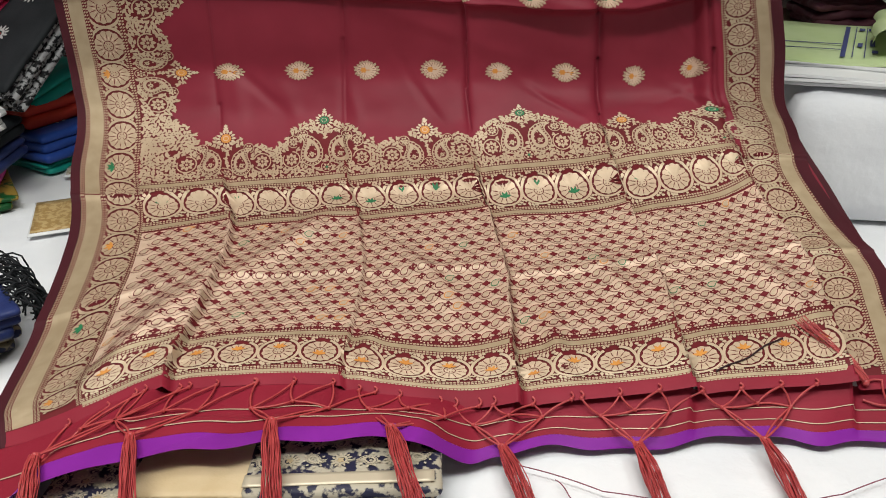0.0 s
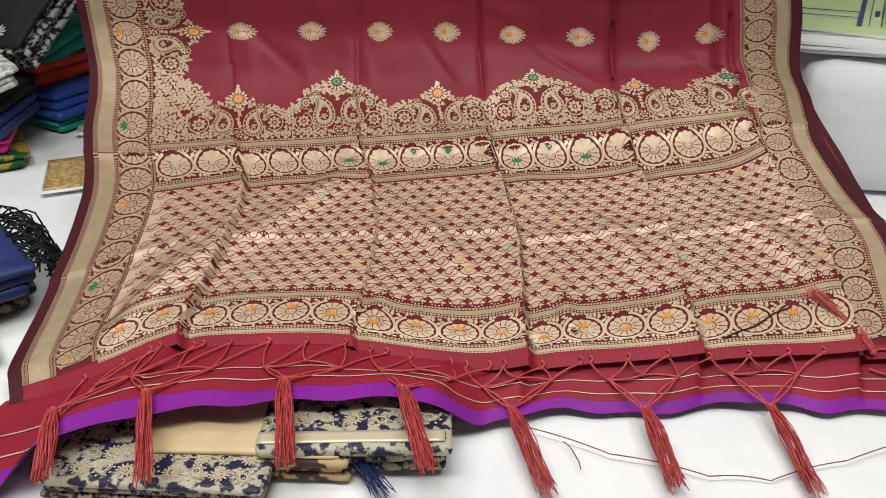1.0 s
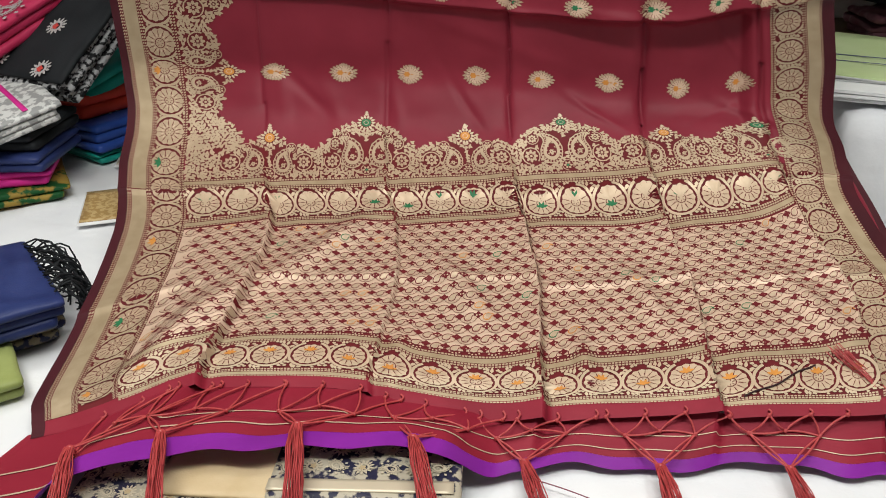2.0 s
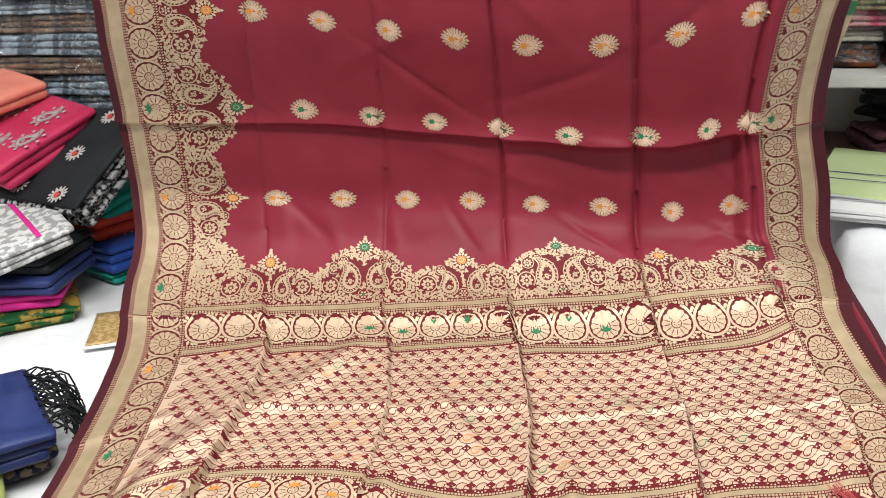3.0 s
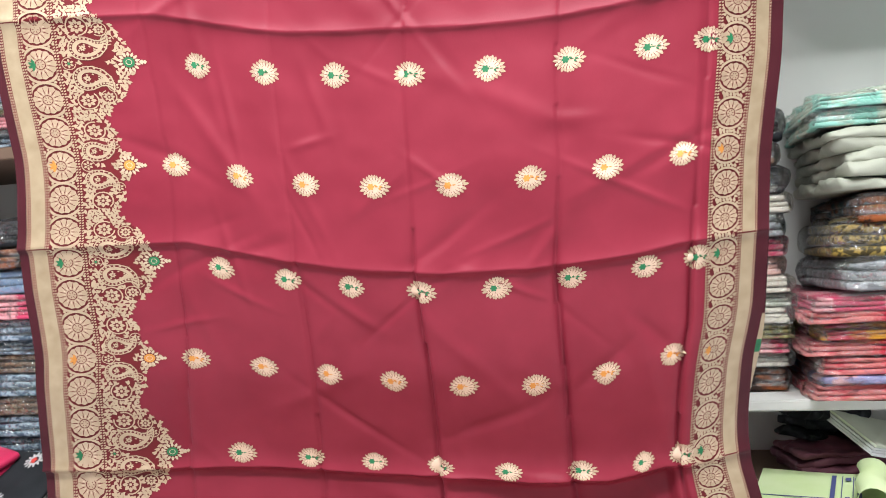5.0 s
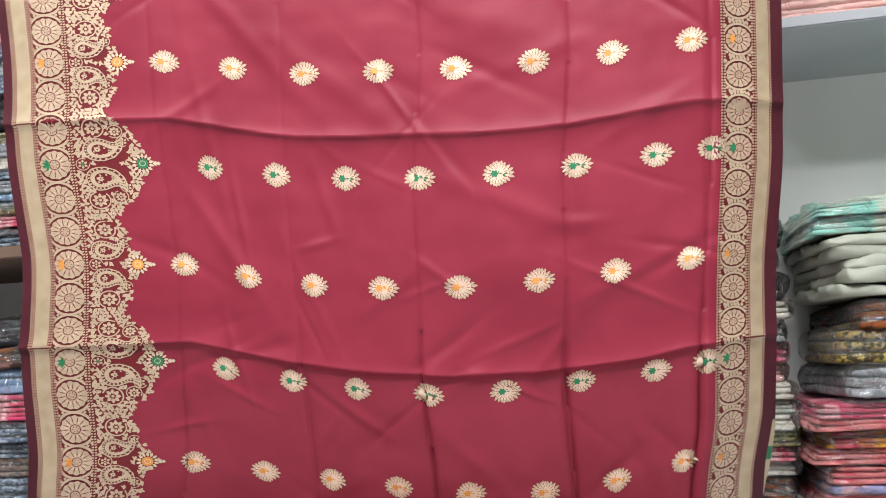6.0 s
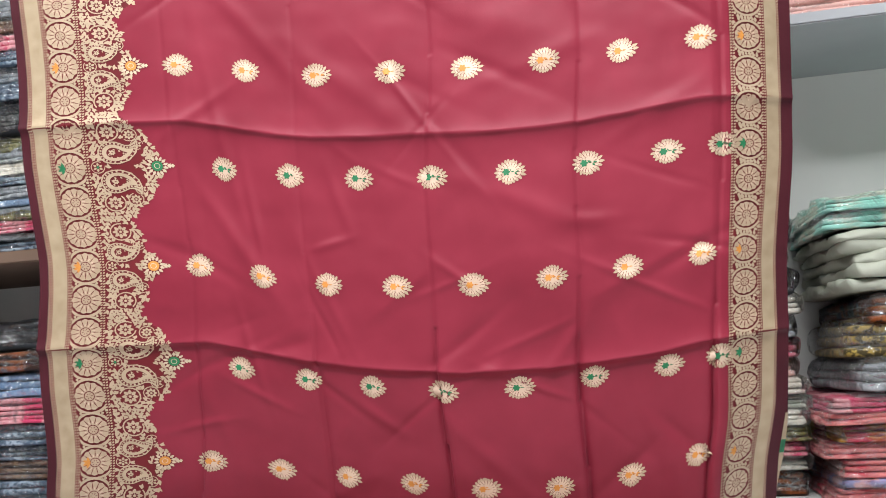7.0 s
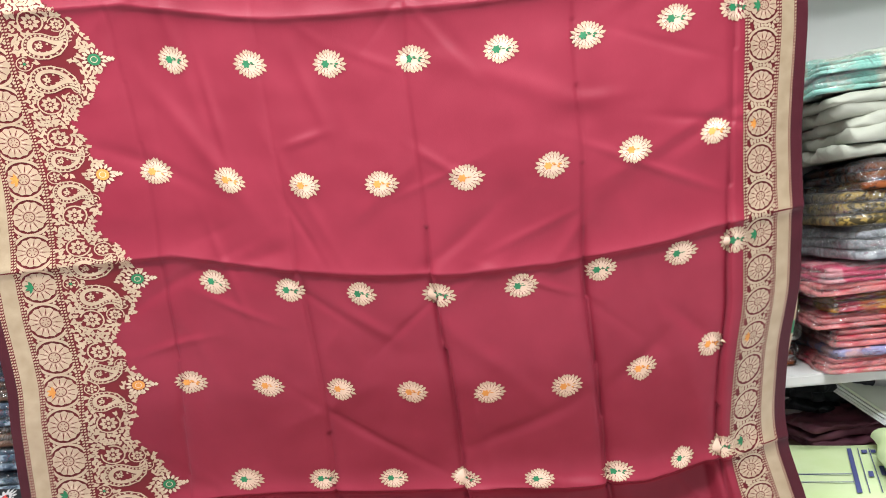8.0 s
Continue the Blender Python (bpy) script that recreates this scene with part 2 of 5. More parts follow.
def smooth_curve(table):
    """A gentle curve through the rows of a table."""
    t = np.array([r[0] for r in table])
    cols = [np.array([r[k] for r in table]) for k in range(1, len(table[0]))]
    fine = np.linspace(t[0], t[-1], 700)
    out = []
    for c in cols:
        y = np.interp(fine, t, c)
        pad = np.concatenate([np.full(20, y[0]) + (np.arange(-20, 0)) * (y[1] - y[0]), y, np.full(20, y[-1]) + np.arange(1, 21) * (y[-1] - y[-2])])
        y = np.convolve(pad, np.hanning(23) / np.hanning(23).sum(), "same")[20:-20]
        out.append(y)
    return lambda s: [np.interp(s, fine, y) for y in out]


prof, left_edge, right_edge = smooth_curve(PROFILE), smooth_curve(LEFT), smooth_curve(RIGHT)


def ramp01(x, w):
    return np.clip(0.5 + 0.5 * x / w, 0, 1) ** 2 * (3 - 2 * np.clip(0.5 + 0.5 * x / w, 0, 1))


def lumps(u, s, scale, seed):
    """Slow, smooth unevenness from a few crossing waves."""
    rng = np.random.RandomState(seed)
    d = np.zeros_like(u)
    for k in range(7):
        a, b, ph = rng.uniform(-1, 1) * scale, rng.uniform(-1, 1) * scale, rng.uniform(0, 6.3)
        d += np.sin(a * u + b * s + ph + 1.3 * np.sin(b * u * 0.7 - a * s * 0.6))
    return d / 7


def relief(u, s):
    """How far the cloth stands out of its smooth run: folds, creases, wrinkles (metres)."""
    lying = 1 - ramp01(s - 0.45, 0.12)
    hang = 1 - lying
    d = 0.010 * lumps(u, s, 11, 3) * hang + 0.006 * lumps(u, s, 14, 5) * lying
    d += 0.0024 * lumps(u, s, 38, 8) + 0.0007 * lumps(u, s, 110, 12)
    # level creases: each bulges forward above the line and tucks in below it
    for k, sc in enumerate(CREASES):
        c = sc + 0.004 * np.sin(u * 5 + k * 2) + 0.002 * np.sin(u * 17 + k)
        x = s - c
        a = (0.004, 0.007, 0.011, 0.009, 0.008, 0.009)[k]
        d += a * (0.7 * np.where(x > 0, np.exp(-np.maximum(x, 0) / 0.032), np.exp(np.minimum(x, 0) / 0.0035)) + 0.3 * np.where(x > 0, np.exp(-np.maximum(x, 0) / 0.012), np.exp(np.minimum(x, 0) / 0.01)))
    # upright folds
    for k, uc in enumerate(FOLDS):
        c = uc + 0.005 * np.sin(s * 7 + k) + 0.018 * np.where(s < 0.45, (0.45 - s), 0) * (k - 1.5)
        x = u - c
        deep = (0.4, 0.4, 1.0, 0.9, 1.0)[k] * (1 - 0.72 * ramp01(s - 1.14, 0.1))
        d += -deep * 0.011 * hang * np.exp(-np.abs(x) / 0.0055)
        d += deep * 0.011 * hang * np.where(x > 0, -np.exp(-np.maximum(x, 0) / 0.05), 0) * (1 if k % 2 else -1)
        low = (0.8, 0.45, 1.0, 1.0, 1.0)[k]
        d += low * lying * (0.017 * np.where(x < 0, np.exp(np.minimum(x, 0) / 0.05), np.exp(-np.maximum(x, 0) / 0.004)) - 0.012 * np.exp(-np.maximum(x, 0) / 0.02) * (x > 0))
    # slanting drag folds
    for (u0, s0, ang, length, amp, wid) in DRAGS:
        ca, sa = math.cos(ang), math.sin(ang)
        a, b = (u - u0) * ca + (s - s0) * sa, -(u - u0) * sa + (s - s0) * ca
        d += (1.0 if s0 < 0.45 else 0.32 if amp > 0.0045 else 0.75) * amp * np.exp(-(a / length) ** 2) * np.exp(-(b / wid) ** 2)
    # hollow under the lowest crease, deepest beside the last fold
    d -= (0.003 + 0.022 * ramp01(u - 0.74, 0.16)) * ramp01(u - 0.22, 0.06) * ramp01(0.982 - u, 0.014) * ramp01(s - 0.52, 0.09) * ramp01(0.748 - s, 0.012)
    # the edge strip on the far side of the last fold leans back
    d -= 0.062 * hang * np.clip((u - 0.985) / 0.115, 0, 1) ** 1.2
    d += 0.02 * hang * np.clip((0.24 - u) / 0.24, 0, 1)
    d -= 0.035 * lying * np.clip((0.16 - u) / 0.16, 0, 1) * ramp01(0.3 - s, 0.2)
    return d


DRAGS = [(0.50, 1.52, 2.5, 0.16, 0.008, 0.018), (0.75, 1.34, 2.7, 0.14, 0.006, 0.014), (0.66, 0.98, 2.3, 0.10, 0.006, 0.012), (0.42, 0.90, 0.5, 0.10, 0.006, 0.013), (0.86, 1.22, 0.4, 0.10, 0.006, 0.012),
         (0.93, 0.93, 1.9, 0.12, 0.008, 0.014), (0.29, 1.42, 1.75, 0.12, 0.006, 0.010), (0.55, 0.70, 2.8, 0.14, 0.005, 0.014), (0.74, 1.55, 0.35, 0.12, 0.005, 0.014),
         (0.30, 1.28, 2.2, 0.10, 0.009, 0.014), (0.36, 1.60, 2.3, 0.12, 0.009, 0.016), (0.55, 1.23, 0.7, 0.06, 0.006, 0.010),
         (0.78, 1.14, 0.9, 0.05, 0.008, 0.010), (0.24, 1.0, 2.0, 0.07, 0.006, 0.012), (0.45, 1.30, 0.3, 0.03, 0.003, 0.006),
         (0.33, 0.52, 1.9, 0.07, 0.008, 0.014), (0.235, 0.60, 1.65, 0.08, 0.009, 0.012), (0.42, 0.545, 1.75, 0.05, 0.006, 0.010),
         (0.30, 0.27, 0.9, 0.13, 0.012, 0.022), (0.50, 0.17, 2.1, 0.08, 0.010, 0.018), (0.74, 0.16, 1.9, 0.07, 0.009, 0.016),
         (0.16, 0.10, 1.1, 0.12, 0.014, 0.03), (0.95, 0.12, 2.0, 0.10, 0.010, 0.02), (0.66, 0.05, 1.7, 0.06, 0.008, 0.012), (0.43, 0.03, 1.5, 0.07, 0.008, 0.014),
         (0.90, 1.45, 0.5, 0.07, 0.007, 0.012), (0.62, 1.66, 2.6, 0.2, 0.008, 0.03), (0.85, 0.70, 2.4, 0.10, 0.006, 0.02), (0.31, 1.72, 2.2, 0.2, 0.008, 0.03)]


_r = random.Random(5)
for _k in range(70):    # small scattered wrinkles over the hanging part
    DRAGS.append((_r.uniform(0.2, 1.0), _r.uniform(0.5, 1.9), _r.choice((2.4, 0.6, 1.7, 2.8)) + _r.uniform(-0.35, 0.35), _r.uniform(0.03, 0.10), _r.choice((-1, 1)) * _r.uniform(0.0012, 0.0036), _r.uniform(0.005, 0.011)))

LIFT_U = [0.23, 0.33, 0.43, 0.53, 0.64, 0.75, 0.86, 0.97]
LIFT = {0.5: [0, 0, 0, 0, 0, 0, 0, 0], 0.62: [0, 0, -0.004, -0.008, -0.014, -0.018, -0.02, -0.012], 0.775: [0.025, 0.015, 0.003, -0.005, -0.013, -0.022, -0.024, -0.004],
        0.93: [0.036, 0.026, 0.015, 0.004, -0.008, -0.015, -0.006, 0.022], 1.085: [0.05, 0.03, 0.013, -0.004, -0.018, -0.015, -0.004, 0.006],
        1.24: [0.045, 0.026, 0.008, -0.003, -0.009, -0.006, 0.002, 0.011], 1.395: [0.036, 0.023, 0.01, 0.001, -0.003, 0, 0.005, 0.012],
        1.55: [0.027, 0.014, 0, -0.002, -0.005, -0.002, 0.003, 0.013]}


def hang_lift(u, s):
    """The rows sag between the folds and ride up towards the edges."""
    keys = sorted(LIFT)
    rows = np.array([np.interp(u, LIFT_U, LIFT[k]) for k in keys])
    j = np.clip(np.searchsorted(keys, s, "right") - 1, 0, len(keys) - 2)
    ks = np.array(keys)
    f = np.clip((s - ks[j]) / (ks[j + 1] - ks[j]), 0, 1)
    f = f * f * (3 - 2 * f)
    lo = np.take_along_axis(rows, j[None], 0)[0]
    hi = np.take_along_axis(rows, (j + 1)[None], 0)[0]
    return lo * (1 - f) + hi * f


# how the hung cloth is pulled out of true, in millimetres: sideways, and along its length
PULL_U = [0.07, 0.2, 0.36, 0.54, 0.74, 0.92, 1.034]
PULL_S = [0, 0.17, 0.35, 0.5, 0.62, 0.775, 0.93, 1.085, 1.24, 1.395, 1.55]
PULL_SIDE = [[58, 45, 42, 45, 32, 27, 3],
        [53, 56, 52, 44, 34, 24, 15],
        [38, 49, 43, 35, 27, 17, -11],
        [-17, -6, 0, 10, 5, 3, 24],
        [-47, -13, 7, 13, 4, 5, 23],
        [-43, -5, 13, 5, 0, 7, -1],
        [-12, 16, 24, 12, 14, 6, -11],
        [-20, 12, 14, 0, 8, 2, -2],
        [-17, 10, 3, 1, 19, 21, 7],
        [-42, -5, -7, -4, 15, 22, 31],
        [-35, -9, -4, 11, 28, 33, 34]]
PULL_ALONG = [[-16, 14, 30, -24, 2, 20, 20],
        [-52, -35, -19, -8, 9, 46, 96],
        [-73, -56, -35, 6, 18, 61, 105],
        [-53, -18, 2, 15, 48, 64, 52],
        [-19, -9, -1, 14, 21, 14, 33],
        [5, 3, 4, 4, -3, 7, 12],
        [11, 4, -9, -17, -11, -4, -6],
        [6, -2, -13, -9, -5, -4, 7],
        [10, -2, -11, -11, -13, -15, -9],
        [23, 10, -2, -8, -17, -19, -18],
        [42, 25, 10, -1, -14, -22, -25]]


def pull_field(table):
    """A smooth field over the cloth from a coarse table of millimetres."""
    fu, fs = np.linspace(0, WIDTH, 89), np.linspace(-0.3, 2.3, 209)
    rows = np.array([np.interp(fu, PULL_U, r) for r in table]) / 1000.0
    grid = np.array([np.interp(fs, PULL_S, rows[:, j]) for j in range(len(fu))]).T
    for axis, width in ((0, 9), (1, 9)):
        k = np.hanning(width + 2)[1:-1]
        k /= k.sum()
        pad = [(0, 0), (0, 0)]
        pad[axis] = (width // 2, width // 2)
        grid = np.apply_along_axis(lambda v: np.convolve(v, k, "valid"), axis, np.pad(grid, pad, "edge"))

    def field(u, s):
        a = np.clip(u / WIDTH * 88, 0, 87.999)
        b = np.clip((s + 0.3) / 2.6 * 208, 0, 207.999)
        i, j = a.astype(int), b.astype(int)
        p, q = a - i, b - j
        return (grid[j, i] * (1 - p) + grid[j, i + 1] * p) * (1 - q) + (grid[j + 1, i] * (1 - p) + grid[j + 1, i + 1] * p) * q
    return field


pull_side, pull_along = pull_field(PULL_SIDE), pull_field(PULL_ALONG)


def smooth_place(u, s, extra=0.0):
    """Cloth coordinates to the world: arrays of u across and s along."""
    d = relief(u, s) + extra
    side = pull_side(u, s)
    s = s + pull_along(u, s)
    t = s + hang_lift(u, s)
    y, z = prof(t)
    y2, z2 = prof(t + 0.004)
    ty, tz = y2 - y, z2 - z
    ln = np.sqrt(ty ** 2 + tz ** 2)
    ny, nz = -tz / ln, ty / ln
    xl, xr = left_edge(s)[0], right_edge(s)[0]
    x = xl + (xr - xl) * u / WIDTH - 0.02 * np.clip((0.24 - u) / 0.24, 0, 1) * ramp01(s - 0.2, 0.2)
    x = x - 0.036 * np.clip((u - 0.85) / 0.13, 0, 1) * ramp01(s - 0.5, 0.12) * ramp01(0.87 - s, 0.13)
    x = x + side
    y = y + ny * d
    z = z + nz * d
    # the front corner by the left edge swings forward
    swing = np.clip((0.22 - u) / 0.22, 0, 1) ** 1.3 * ramp01(0.25 - s, 0.25)
    y = y - 0.075 * swing + 0.14 * (u - 0.5) * ramp01(0.2 - s, 0.2)
    return x, y, np.maximum(z, 0.006 + extra)


NU, NS = 380, 880
_gu, _gs = np.linspace(0, WIDTH, NU + 1), np.linspace(S_LO, S_HI, NS + 1)
_U, _S = np.meshgrid(_gu, _gs)
GX, GY, GZ = smooth_place(_U, _S)
# normals of the grid, towards the viewer
_du = np.stack([np.gradient(g, axis=1) for g in (GX, GY, GZ)], -1)
_ds = np.stack([np.gradient(g, axis=0) for g in (GX, GY, GZ)], -1)
GN = np.cross(_du, _ds)
GN /= np.linalg.norm(GN, axis=-1, keepdims=True)


def on_cloth(us, lift=0.0007):
    """Points (u, s) laid on the built cloth, a hair above it."""
    us = np.asarray(us, dtype=float)
    fu = np.clip(us[:, 0] / WIDTH * NU, 0, NU - 1e-6)
    fs = np.clip((us[:, 1] - S_LO) / (S_HI - S_LO) * NS, 0, NS - 1e-6)
    i, j = fu.astype(int), fs.astype(int)
    a, b = (fu - i), (fs - j)
    G = np.stack([GX, GY, GZ], -1)

    def mix(A):
        return (A[j, i] * ((1 - a) * (1 - b))[:, None] + A[j, i + 1] * (a * (1 - b))[:, None]
                + A[j + 1, i] * ((1 - a) * b)[:, None] + A[j + 1, i + 1] * (a * b)[:, None])
    return mix(G) + lift * mix(GN)


class Pattern:
    """Flat woven figures in cloth coordinates, gathered and then laid on the cloth."""

    def __init__(self):
        self.v, self.f, self.m = [], [], []

    def poly(self, pts, slot=0):
        o = len(self.v)
        self.v += pts
        n = len(pts)
        if n <= 4:
            self.f.append(tuple(range(o, o + n)))
            self.m.append(slot)
        else:
            self.v.append((sum(p[0] for p in pts) / n, sum(p[1] for p in pts) / n))
            for k in range(n):
                self.f.append((o + k, o + (k + 1) % n, o + n))
                self.m.append(slot)

    def leaf(self, x, y, a, length, width, slot=0):
        c, s = math.cos(a), math.sin(a)
        pts = [(0, 0), (0.35, -0.5), (0.75, -0.32), (1, 0), (0.75, 0.32), (0.35, 0.5)]
        q = [(x + px * length * c - py * width * s, y + px * length * s + py * width * c) for px, py in pts]
        o = len(self.v)
        self.v += q
        self.f += [(o, o + 1, o + 2, o + 3), (o, o + 3, o + 4, o + 5)]
        self.m += [slot, slot]

    def disc(self, x, y, r, slot=0, n=10):
        self.poly([(x + r * math.cos(2 * math.pi * k / n), y + r * math.sin(2 * math.pi * k / n)) for k in range(n)], slot)

    def ring(self, x, y, r0, r1, a0=0.0, a1=2 * math.pi, n=16, slot=0):
        for k in range(n):
            p, q = a0 + (a1 - a0) * k / n, a0 + (a1 - a0) * (k + 1) / n
            self.poly([(x + r0 * math.cos(p), y + r0 * math.sin(p)), (x + r1 * math.cos(p), y + r1 * math.sin(p)),
                       (x + r1 * math.cos(q), y + r1 * math.sin(q)), (x + r0 * math.cos(q), y + r0 * math.sin(q))], slot)

    def strip(self, pts, w, slot=0):
        for p, q in zip(pts, pts[1:]):
            dx, dy = q[0] - p[0], q[1] - p[1]
            ln = math.hypot(dx, dy) or 1
            nx, ny = -dy / ln * w / 2, dx / ln * w / 2
            self.poly([(p[0] - nx, p[1] - ny), (q[0] - nx, q[1] - ny), (q[0] + nx, q[1] + ny), (p[0] + nx, p[1] + ny)], slot)

    def drop(self, x, y, a, size, slot=0, curl=1, inner=1):
        """A paisley: round bulb, tail curling to one side, dotted rim and a small flower inside."""
        ca, sa = math.cos(a), math.sin(a)

        def outline(k, n=20):
            pts = []
            for i in range(n):
                t = 2 * math.pi * i / n
                px, py = math.cos(t), 0.8 * math.sin(t) * math.sin(t / 2) ** 1.1
                px, py = -0.25 + k * (px + 0.25), k * py
                run = max(0.0, px + 0.2)
                th = curl * 1.5 * (run / 1.2) ** 1.5
                bx = px if run == 0 else -0.2 + run * math.cos(0.6 * th)
                by = run * math.sin(0.6 * th)
                qx, qy = 0.5 * (bx - py * math.sin(th)), 0.5 * (by + py * math.cos(th))
                pts.append((x + size * (qx * ca - qy * sa), y + size * (qx * sa + qy * ca)))
            return pts

        def rim(k1, k2, s):
            A, B = outline(k1), outline(k2)
            for i in range(20):
                self.poly([A[i], A[(i + 1) % 20], B[(i + 1) % 20], B[i]], s)
        if inner < 0:
            rim(1.0, 0.80, slot)
            self.poly(outline(0.62), 0)
            return
        rim(1.0, 0.90, slot)
        for p in outline(0.81, 26):
            self.disc(p[0], p[1], size * 0.026, slot, 5)
        rim(0.73, 0.46, slot)
        for p in outline(0.37, 9):
            self.leaf(p[0], p[1], a + 0.8, size * 0.06, size * 0.04, slot)
        bx, by = x - 0.17 * size * ca, y - 0.17 * size * sa
        for i in range(7):
            t = 2 * math.pi * i / 7
            self.leaf(bx + size * 0.012 * math.cos(t), by + size * 0.012 * math.sin(t), t, size * 0.065, size * 0.045, slot)

    def lay(self, name, materials, parent, lift=0.0007, label="", kind=""):
        us = np.array(self.v)
        co = on_cloth(us, lift)
        ob = mesh_object(name, co.tolist(), self.f, materials, us)
        if len(self.f):
            ob.data.polygons.foreach_set("material_index", np.array(self.m, dtype=np.int32))
        child(ob, parent, label)
        if kind:
            ob["kind"] = kind
        return ob


LOW_LOBE = ((0.0, 0.080), (0.1, 0.068), (0.16, 0.058), (0.34, 0.054), (0.45, 0.046), (0.55, 0.043))
HIGH_LOBE = ((0.0, 0.100), (0.10, 0.087), (0.17, 0.082), (0.33, 0.073), (0.42, 0.057), (0.55, 0.043))


def scallop_edge(t, period, reach, start):
    """Height of the scalloped brocade edge along its run."""
    t = np.asarray(t, dtype=float)
    k = np.floor(t / period + 0.5)
    d = np.abs(t - k * period) / period
    low = np.interp(d, [p[0] for p in LOW_LOBE], [p[1] for p in LOW_LOBE])
    high = np.interp(d, [p[0] for p in HIGH_LOBE], [p[1] for p in HIGH_LOBE])
    return np.where((k + start) % 2 == 1, high, low) * reach


saree = empty("saree", pose(0, 0, 0), "hanging maroon silk saree with gold brocade, its end on the floor", "saree")
_idx = np.arange((NS + 1) * (NU + 1)).reshape(NS + 1, NU + 1)
_faces = np.stack([_idx[:-1, :-1], _idx[:-1, 1:], _idx[1:, 1:], _idx[1:, :-1]], -1).reshape(-1, 4)
cloth = mesh_object("cloth", np.stack([GX, GY, GZ], -1).reshape(-1, 3).tolist(), _faces.tolist(), [MAROON, WINE, GROUND, ROSE, GOLD, LINING],
                    np.stack([_U, _S], -1).reshape(-1, 2))
_cu = (_U[:-1, :-1] + _U[:-1, 1:]).reshape(-1) / 2
_cs = (_S[:-1, :-1] + _S[1:, :-1]).reshape(-1) / 2
_side = scallop_edge(_cs, R, 1.0, 0)
_head = scallop_edge(_cu - 0.217, 0.154, 1.06, 0)
_ground = ((_cu < 0.0985) | (_cu > 1.0095) | (_cs < 0.432)) & (_cs > -0.042)
_ground |= (_cu - 0.0985 < _side - 0.003) & (_cs > 0.47)
_ground |= (_cs - 0.432 < _head - 0.003) & (_cu > 0.1) & (_cu < 1.0)
_slot = np.where(_ground, 2, 0)
_slot = np.where(_cs < -0.042, 5, _slot)
_slot = np.where((_cu < 0.014) | (_cu > 1.082), 1, _slot)
_mid = (_cu > 0.0985) & (_cu < 1.0085)
_slot = np.where(_mid & (_cs > 0.0565) & (_cs < 0.331), 3, _slot)
cloth.data.polygons.foreach_set("material_index", _slot.astype(np.int32))
child(cloth, saree, "maroon silk cloth creased from folding")

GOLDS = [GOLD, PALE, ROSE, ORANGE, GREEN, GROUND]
LIT_GOLDS = [LIT_GOLD, PALE, ROSE, ORANGE, GREEN, GROUND]
rng = random.Random(4)


def band(name, u0, u1, s0, s1, material, label="", step=0.0042):
    """A plain woven band, following every crease of the cloth."""
    nu, ns = max(1, round((u1 - u0) / step)), max(1, round((s1 - s0) / step))
    us = [(u0 + (u1 - u0) * i / nu, s0 + (s1 - s0) * j / ns) for j in range(ns + 1) for i in range(nu + 1)]
    f = [(j * (nu + 1) + i, j * (nu + 1) + i + 1, (j + 1) * (nu + 1) + i + 1, (j + 1) * (nu + 1) + i) for j in range(ns) for i in range(nu)]
    return child(mesh_object(name, on_cloth(us, 0.0005).tolist(), f, material, us), saree, label)


S_TOP = 2.15
S_HEM = -0.04
band("gold_band", 0.0212, 0.0432, S_HEM, S_TOP, GOLD_BAND, "plain gold woven band along the edge")
band("gold_band", 1.0605, 1.0788, S_HEM, S_TOP, GOLD_BAND, "plain gold woven band along the edge")


def beads_along_s(P, u, s0, s1, step=0.0042, w=0.0027, h=0.0031, slot=0):
    n = int((s1 - s0) / step)
    for k in range(n):
        s = s0 + k * step
        P.poly([(u - w / 2, s), (u + w / 2, s + 0.001), (u + w / 2, s + h), (u - w / 2, s + h - 0.001)], slot)


def beads_along_u(P, s, u0, u1, step=0.0042, w=0.0031, h=0.0027, slot=0):
    n = int((u1 - u0) / step)
    for k in range(n):
        u = u0 + k * step
        P.poly([(u, s - h / 2), (u + w, s - h / 2), (u + w, s + h / 2), (u, s + h / 2)], slot)


P = Pattern()
for u in (0.0158, 0.0192, 0.0452, 0.0488, 0.0928, 0.0966):
    beads_along_s(P, u, S_HEM, S_TOP)
for u in (1.0112, 1.0148, 1.0548, 1.0584, 1.0806):
    beads_along_s(P, u, S_HEM, S_TOP)
P.lay("beading", GOLDS, saree, label="rows of fine gold dots beside the borders", kind="stuff")


SCROLLS, CROSS_SCROLLS = Pattern(), Pattern()


